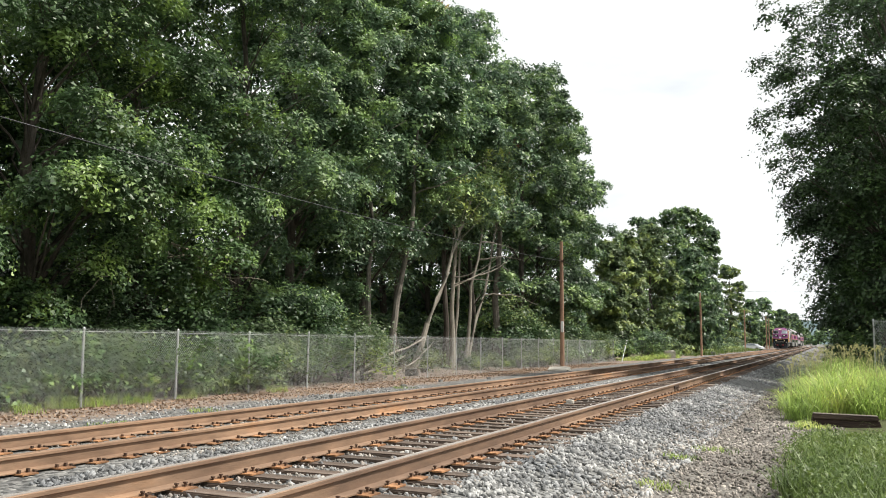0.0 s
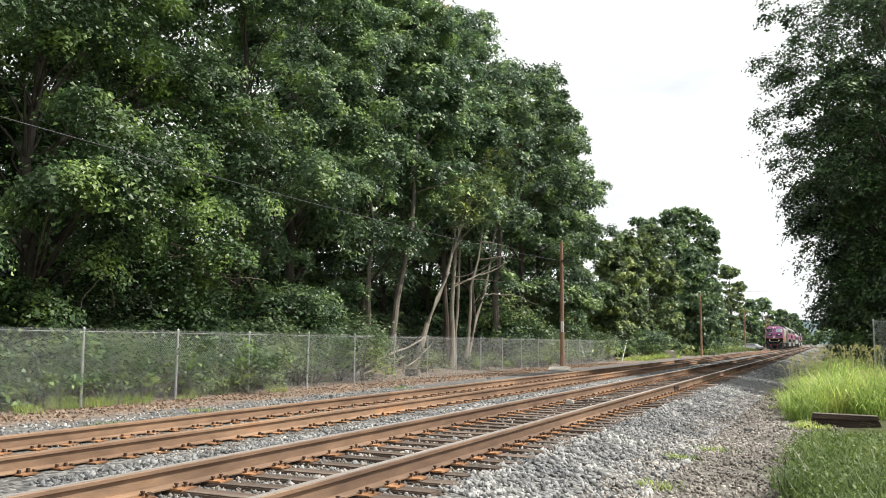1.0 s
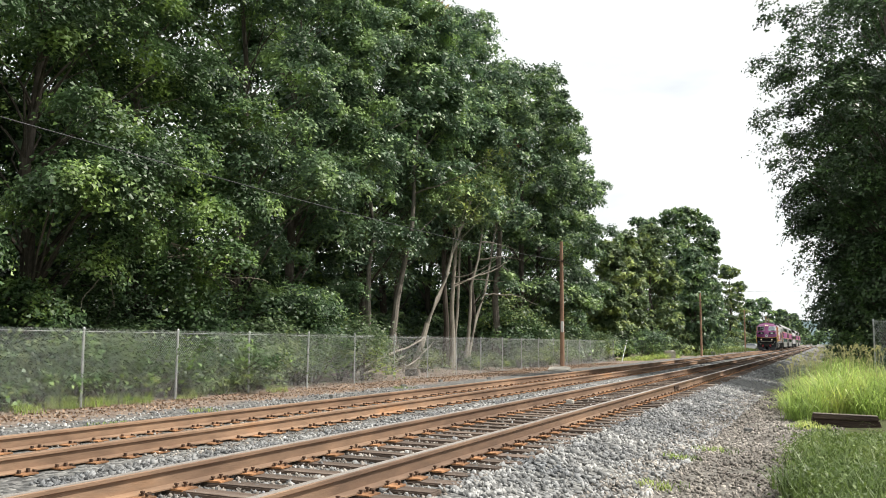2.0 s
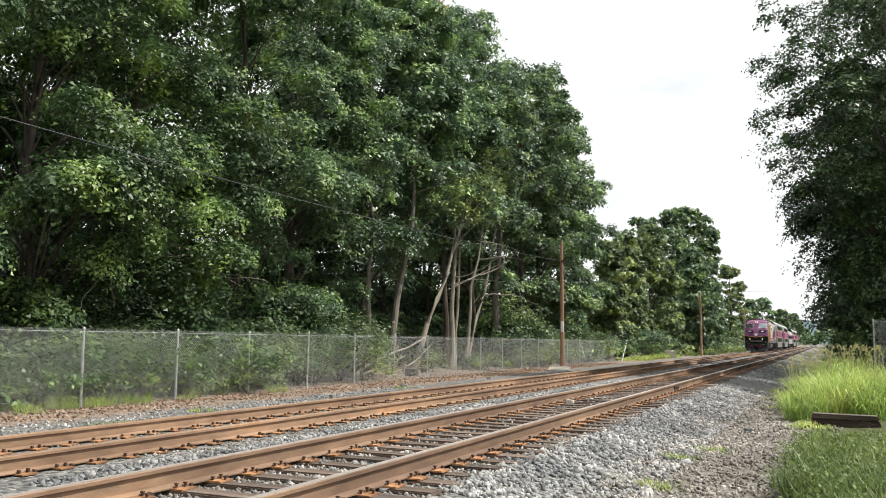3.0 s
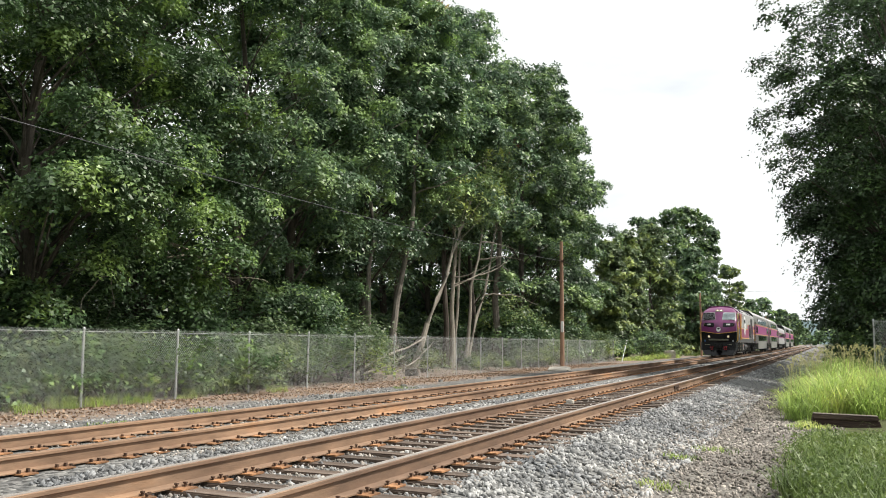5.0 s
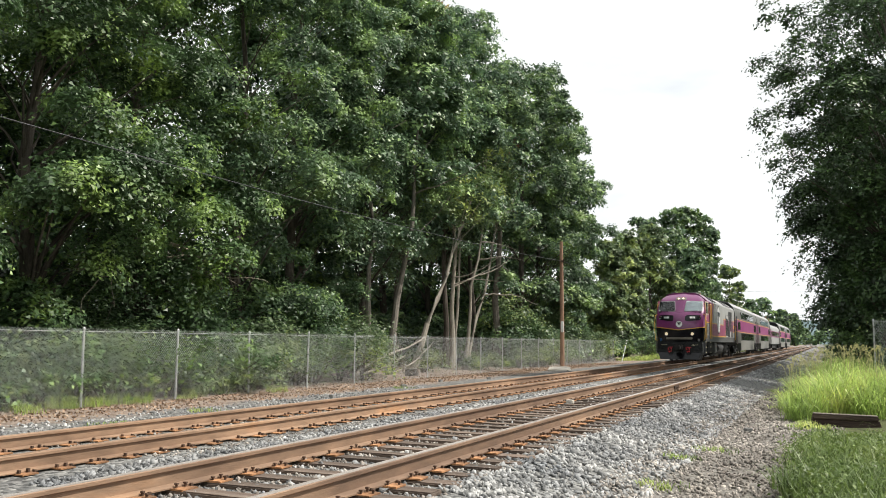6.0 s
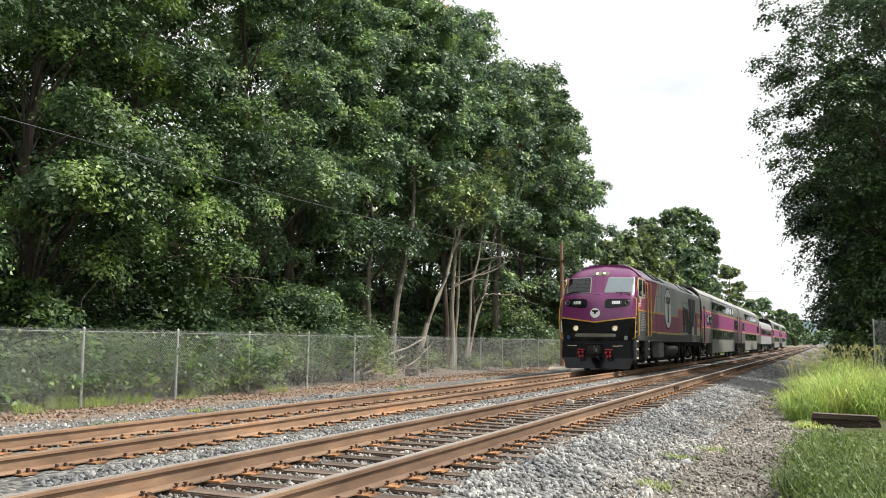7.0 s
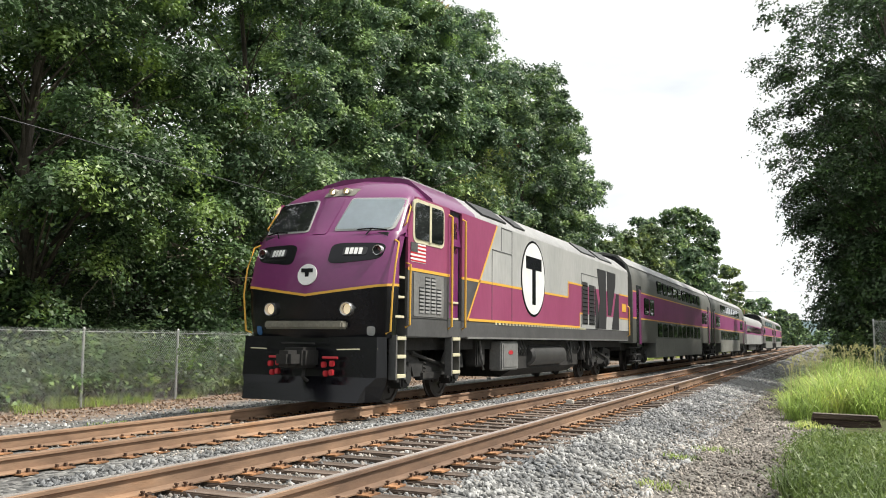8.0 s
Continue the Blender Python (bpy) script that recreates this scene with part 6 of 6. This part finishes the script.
# ---------------- loose things beside the line ----------------
def rough_block(name, label, category, at, size, material, seed, turn=0.0, tilt=0.0, chip=0.12):
    """A weathered block or boulder, with rounded, uneven faces."""
    bm = bmesh.new()
    box(bm, -0.5, 0.5, -0.5, 0.5, -0.5, 0.5, 0.10)
    bmesh.ops.subdivide_edges(bm, edges=bm.edges[:], cuts=2, use_grid_fill=True)
    for v in bm.verts:
        k = 1 + chip * noise.noise(v.co * 2.3 + Vector((seed, 0, 0))) + chip * 0.5 * noise.noise(v.co * 6 + Vector((0, seed, 0)))
        v.co = Vector((v.co.x * size[0] * k, v.co.y * size[1] * k, v.co.z * size[2] * k))
    ob = part(name, bm, material, smooth=True)
    ob.matrix_basis = pose(at[0], at[1], at[2] + size[2] * 0.42, tilt, 0, turn)
    return tagged(ob, label, category)


M_TIMBER = mat("old_timber", [(0.25, (0.018, 0.012, 0.010)), (0.5, (0.045, 0.028, 0.021)), (0.75, (0.11, 0.085, 0.068))], scale=4, rough=0.93, fine=0.35, bump=0.9, bump_scale=26, stretch=(0.2, 2, 2))
M_ROCK = mat("field_rock", [(0.3, (0.15, 0.15, 0.145)), (0.7, (0.30, 0.295, 0.28))], scale=4, rough=0.9, fine=0.25, bump=0.6)


def build_trackside_things():
    # old tie lying in the grass
    timber = thing("old_timber", "dark rotting railway tie lying in the grass", "timber", at=(0.42, 18.7, ground_z(0.4, 18.7) - 0.07))
    bm = bmesh.new()
    for k, (z0, z1, dy) in enumerate(((-0.02, 0.10, 0.0), (0.10, 0.20, 0.012), (0.20, 0.29, -0.01))):
        box(bm, -0.72 + 0.02 * k, 0.54 - 0.03 * k, -0.13 + dy, 0.13 + dy, z0, z1, 0.012)
    bmesh.ops.subdivide_edges(bm, edges=bm.edges[:], cuts=2, use_grid_fill=True)
    for v in bm.verts:
        v.co += Vector((0.03 * noise.noise(v.co * 9), 0.012 * noise.noise(v.co * 7 + Vector((3, 0, 0))), 0.012 * noise.noise(v.co * 6 + Vector((0, 5, 0)))))
    part("beam", bm, M_TIMBER, timber)
    bm = bmesh.new()
    box(bm, -0.68, 0.47, -0.125, 0.12, 0.292, 0.305, 0.004)
    part("weathered_top", bm, mat("bleached_wood", [(0.3, (0.10, 0.08, 0.065)), (0.7, (0.22, 0.19, 0.16))], scale=5, rough=0.9, fine=0.3, stretch=(0.2, 2, 1)), timber, "bleached upper face")
    timber.rotation_euler = (0, radians(1.0), radians(4))
    rough_block("concrete_slab", "broken pale concrete slab at the foot of the pole", "slab", (-12.9, 44.2, ground_z(-12.9, 44.2)), (1.1, 1.5, 0.22), M_CONC, 3, 10, 6)
    rough_block("tree_stump", "dark cut tree stump behind the fence", "stump", (-16.9, 34.6, ground_z(-16.9, 34.6)), (0.55, 0.55, 0.34), M_BARK, 9, 20)
    rough_block("boulder", "grey boulder beside the rails", "rock", (-13.9, 86.0, ground_z(-13.9, 86)), (1.0, 1.5, 0.85), M_CONC, 5, 15)
    rough_block("boulder", "small pale boulder beside the rails", "rock", (-12.6, 110, ground_z(-12.6, 110)), (0.5, 1.3, 0.45), M_ROCK, 15, 15)
    for k, (x, y, s) in enumerate([(-4.9, 17.6, 0.14), (-12.4, 24.8, 0.16), (-11.9, 19.6, 0.11), (-12.6, 33.0, 0.13), (-13.2, 29.5, 0.12), (-1.3, 16.5, 0.12), (-2.2, 21, 0.1)]):
        rough_block("loose_stone", "pale loose stone lying on the ballast", "stone", (x, y, ground_z(x, y) + 0.01), (s, s * 1.3, s * 0.7), M_ROCK if k else M_CONC, 20 + k, 40 * k)
    # brace post leaning at the end of the fence
    bm = bmesh.new()
    tube(bm, [(-14.8, 68.2, ground_z(-14.8, 68.2) - 0.2), (-14.7, 70.0, 1.2)], 0.045, 8)
    tagged(part("leaning_post", bm, M_GALV), "pale metal post leaning at the fence's end", "post")
    # fallen branches behind the fence
    rng = random.Random(77)
    for k, (a, b, r) in enumerate([((-16.9, 29.4, -0.35), (-17.3, 36.8, 1.25), 0.075), ((-16.8, 29.8, -0.45), (-17.1, 34.2, 0.35), 0.06), ((-17.2, 33.8, -0.4), (-17.5, 38.2, 0.9), 0.05)]):
        a, b = Vector(a), Vector(b)
        pts = [a.lerp(b, f / 7) + Vector((rng.uniform(-.05, .05), rng.uniform(-.05, .05), 0.10 * math.sin(f * 0.8 + k))) for f in range(8)]
        bm = bmesh.new()
        tube(bm, pts, [r * (1 - 0.09 * f) for f in range(8)], 7)
        for f in (4, 5, 6):
            q = limb_path(rng, pts[f], (rng.uniform(-0.6, 0.6), 0.7, rng.uniform(0.1, 0.8)), rng.uniform(0.7, 1.4), 4, 0.25)
            tube(bm, q, [r * 0.4, r * 0.32, r * 0.25, r * 0.15, r * 0.08], 5)
        tagged(part("fallen_branch", bm, M_BARK_PALE, smooth=True), "pale fallen branch lying behind the fence", "branch", "fallen branches")
    # dead brushwood: arching bare twigs before the dark wood
    for k in range(16):
        x, y = -16.4 - rng.random() * 1.6, 13.5 + rng.random() * 26
        bm = bmesh.new()
        z = ground_z(x, y)
        for j in range(5):
            hz = rng.uniform(0.0, 0.4)
            q = limb_path(rng, (x + rng.uniform(-.5, .5), y + rng.uniform(-.7, .7), z + hz), (rng.uniform(-0.3, 0.4), rng.uniform(-1, 1), rng.uniform(0.2, 0.9)), rng.uniform(0.8, 1.9), 7, 0.32, -0.25)
            tube(bm, q, [0.014, 0.013, 0.011, 0.010, 0.008, 0.006, 0.005, 0.003], 4)
        tagged(part("brushwood", bm, M_TWIG), "tangle of bare grey twigs behind the fence", "brushwood", "brushwood")
    for k, (x, y, z, dy) in enumerate([(-16.9, 19.6, 3.6, 1), (-17.0, 20.6, 3.4, 1), (-16.8, 22.3, 3.7, -1), (-16.9, 17.4, 3.0, -1)]):
        bm = bmesh.new()
        for j in range(4):
            q = limb_path(rng, (x - 0.8, y, z + rng.uniform(-.3, .3)), (rng.uniform(0.2, 0.8), dy * rng.uniform(0.4, 1.2), rng.uniform(-0.3, 0.3)), rng.uniform(1.5, 3.0), 8, 0.30, -0.3)
            tube(bm, q, [0.028, 0.025, 0.022, 0.018, 0.015, 0.012, 0.009, 0.006, 0.004], 4)
        tube(bm, [(x - 2.6, y, z - 0.2), (x - 0.75, y, z)], [0.05, 0.03], 5)
        tagged(part("dead_branch", bm, M_TWIG), "bare grey dead branch hanging out of the wood", "branch", "dead branches")


def parked_car(at, turn, paint, label):
    car = thing("car", label, "car", "parked cars")
    bm = bmesh.new()
    prof = [(-2.15, 0.35), (-2.2, 0.72), (-1.45, 0.92), (-0.75, 1.36), (0.75, 1.40), (1.55, 0.98), (2.1, 0.9), (2.2, 0.55), (2.15, 0.32)]
    loft(bm, [[(xx * (0.84 if q > 1.2 else 1.0), p, q) for p, q in prof] for xx in (-0.88, 0.88)])
    part("body", bm, paint, car, smooth=False)
    for s in (-1, 1):
        bm = bmesh.new()
        slab(bm, [(-1.2, 0.98), (-0.72, 1.30), (0.70, 1.33), (1.3, 1.0)], 0, s * 0.87, s * 0.80)
        part("side_window", bm, P_GLASS, car)
        for y in (-1.35, 1.35):
            bm = bmesh.new()
            tube(bm, [(s * 0.70, y, 0.32), (s * 0.90, y, 0.32)], 0.32, 20)
            w = part("wheel", bm, P_BLACK, car)
            bm = bmesh.new()
            tube(bm, [(s * 0.89, y, 0.32), (s * 0.915, y, 0.32)], 0.19, 14)
            part("rim", bm, P_CHROME, w)
    for y0, y1, z0, z1 in ((-1.42, -0.80, 0.95, 1.33), (1.50, 0.80, 1.02, 1.37)):
        bm = bmesh.new()
        off = -0.02 if y0 < 0 else 0.02
        loft(bm, [[(-0.76, y0 + off, z0 + 0.02), (0.76, y0 + off, z0 + 0.02), (0.70, y1 + off, z1 + 0.015), (-0.70, y1 + off, z1 + 0.015)], [(-0.76, y0 - off, z0 - 0.02), (0.76, y0 - off, z0 - 0.02), (0.70, y1 - off, z1 - 0.02), (-0.70, y1 - off, z1 - 0.02)]])
        part("windscreen", bm, P_GLASS, car)
    car.matrix_basis = pose(at[0], at[1], at[2], 0, 0, turn)


def build_far_things():
    p_car = mat("car_white", [(0.5, (0.68, 0.70, 0.72))], rough=0.3, coat=0.5)
    p_car2 = mat("car_pale_blue", [(0.5, (0.45, 0.55, 0.66))], rough=0.3, coat=0.5)
    parked_car((-13.6, 188, ground_z(-13.6, 188)), 70, p_car, "white car parked beside the line")
    parked_car((-23.6, 61.5, ground_z(-23.6, 61.5)), 75, p_car2, "pale blue car parked beyond the wood")
    parked_car((-24.5, 53.5, ground_z(-24.5, 53.5)), 80, p_car, "white car parked beyond the wood")
    # brick house glimpsed through the trunks
    g = ground_z(-48, 92)
    house = thing("house", "red brick house glimpsed through the trees", "house", at=(-48, 92, g))
    m_brick = bpy.data.materials.new("brick_wall")
    m_brick.use_nodes = True
    n, l = m_brick.node_tree.nodes, m_brick.node_tree.links
    br, tc = n.new("ShaderNodeTexBrick"), n.new("ShaderNodeTexCoord")
    br.inputs["Color1"].default_value, br.inputs["Color2"].default_value, br.inputs["Mortar"].default_value = (0.36, 0.13, 0.07, 1), (0.28, 0.10, 0.06, 1), (0.4, 0.38, 0.35, 1)
    br.inputs["Scale"].default_value = 4.5
    l.new(tc.outputs["Object"], br.inputs["Vector"])
    l.new(br.outputs["Color"], n["Principled BSDF"].inputs["Base Color"])
    n["Principled BSDF"].inputs["Roughness"].default_value = 0.9
    bm = bmesh.new()
    box(bm, -4, 4, -7, 7, -0.3, 3.2)
    part("wall", bm, m_brick, house, "red brick wall")
    bm = bmesh.new()
    loft(bm, [[(-4.4, y, 3.2), (0, y, 5.2), (4.4, y, 3.2)] for y in (-7.4, 7.4)])
    part("roof", bm, P_DGREY, house, "dark shingle roof")
    bm = bmesh.new()
    box(bm, 1.2, 2.2, -5.6, -4.5, 3.2, 6.4, 0.03)
    part("chimney", bm, m_brick, house, "brick chimney")
    for y in (-4.5, -1, 2.5, 5.2):
        bm = bmesh.new()
        box(bm, 3.98, 4.05, y - 0.6, y + 0.6, 1.0, 2.3)
        w = part("window", bm, P_WHITE, house)
        bm = bmesh.new()
        box(bm, 4.02, 4.07, y - 0.5, y + 0.5, 1.1, 2.2)
        part("pane", bm, P_GLASS, w)
    # road crossing the line far off
    bm = bmesh.new()
    box(bm, -40, 12, 300, 308, -0.5, -0.02, 0.05)
    tagged(part("crossing_road", bm, M_CONC), "pale road crossing the tracks far away", "road", kind="structure")


build_trackside_things()
build_far_things()


# ---------------- movement ----------------
def train_y(t):
    s = 8.0 - t
    return 11.60 + 21.434 * s + 0.112 * s * s - 0.92 * (1 - math.exp(-s / 0.65))


def motions():
    # slow drift of the nearest trees in the wind
    for grown, amount, k in SWAYING:
        p = grown.location.copy()
        walk(grown, [(float(t), pose(p.x, p.y, p.z, amount * t / 8 + 0.06 * math.sin(1.3 * t + k), 0.05 * math.sin(1.1 * t + 2 * k))) for t in range(9)])
    times = [0.25 * k for k in range(33)]
    ticks = [k / 30 for k in range(241)]
    for car, back in [(LOCO, 0.0)] + CARS:
        walk(car, [(t, pose(FAR_X, train_y(t) + back, FAR_Z)) for t in times])
        for wheel in [c for c in car.children if c.name.startswith("wheelset")]:
            r = wheel.location.z
            walk(wheel, [(t, pose(0, wheel.location.y, r, math.degrees((train_y(0) - train_y(t)) / (r + 0.0)))) for t in ticks])


motions()
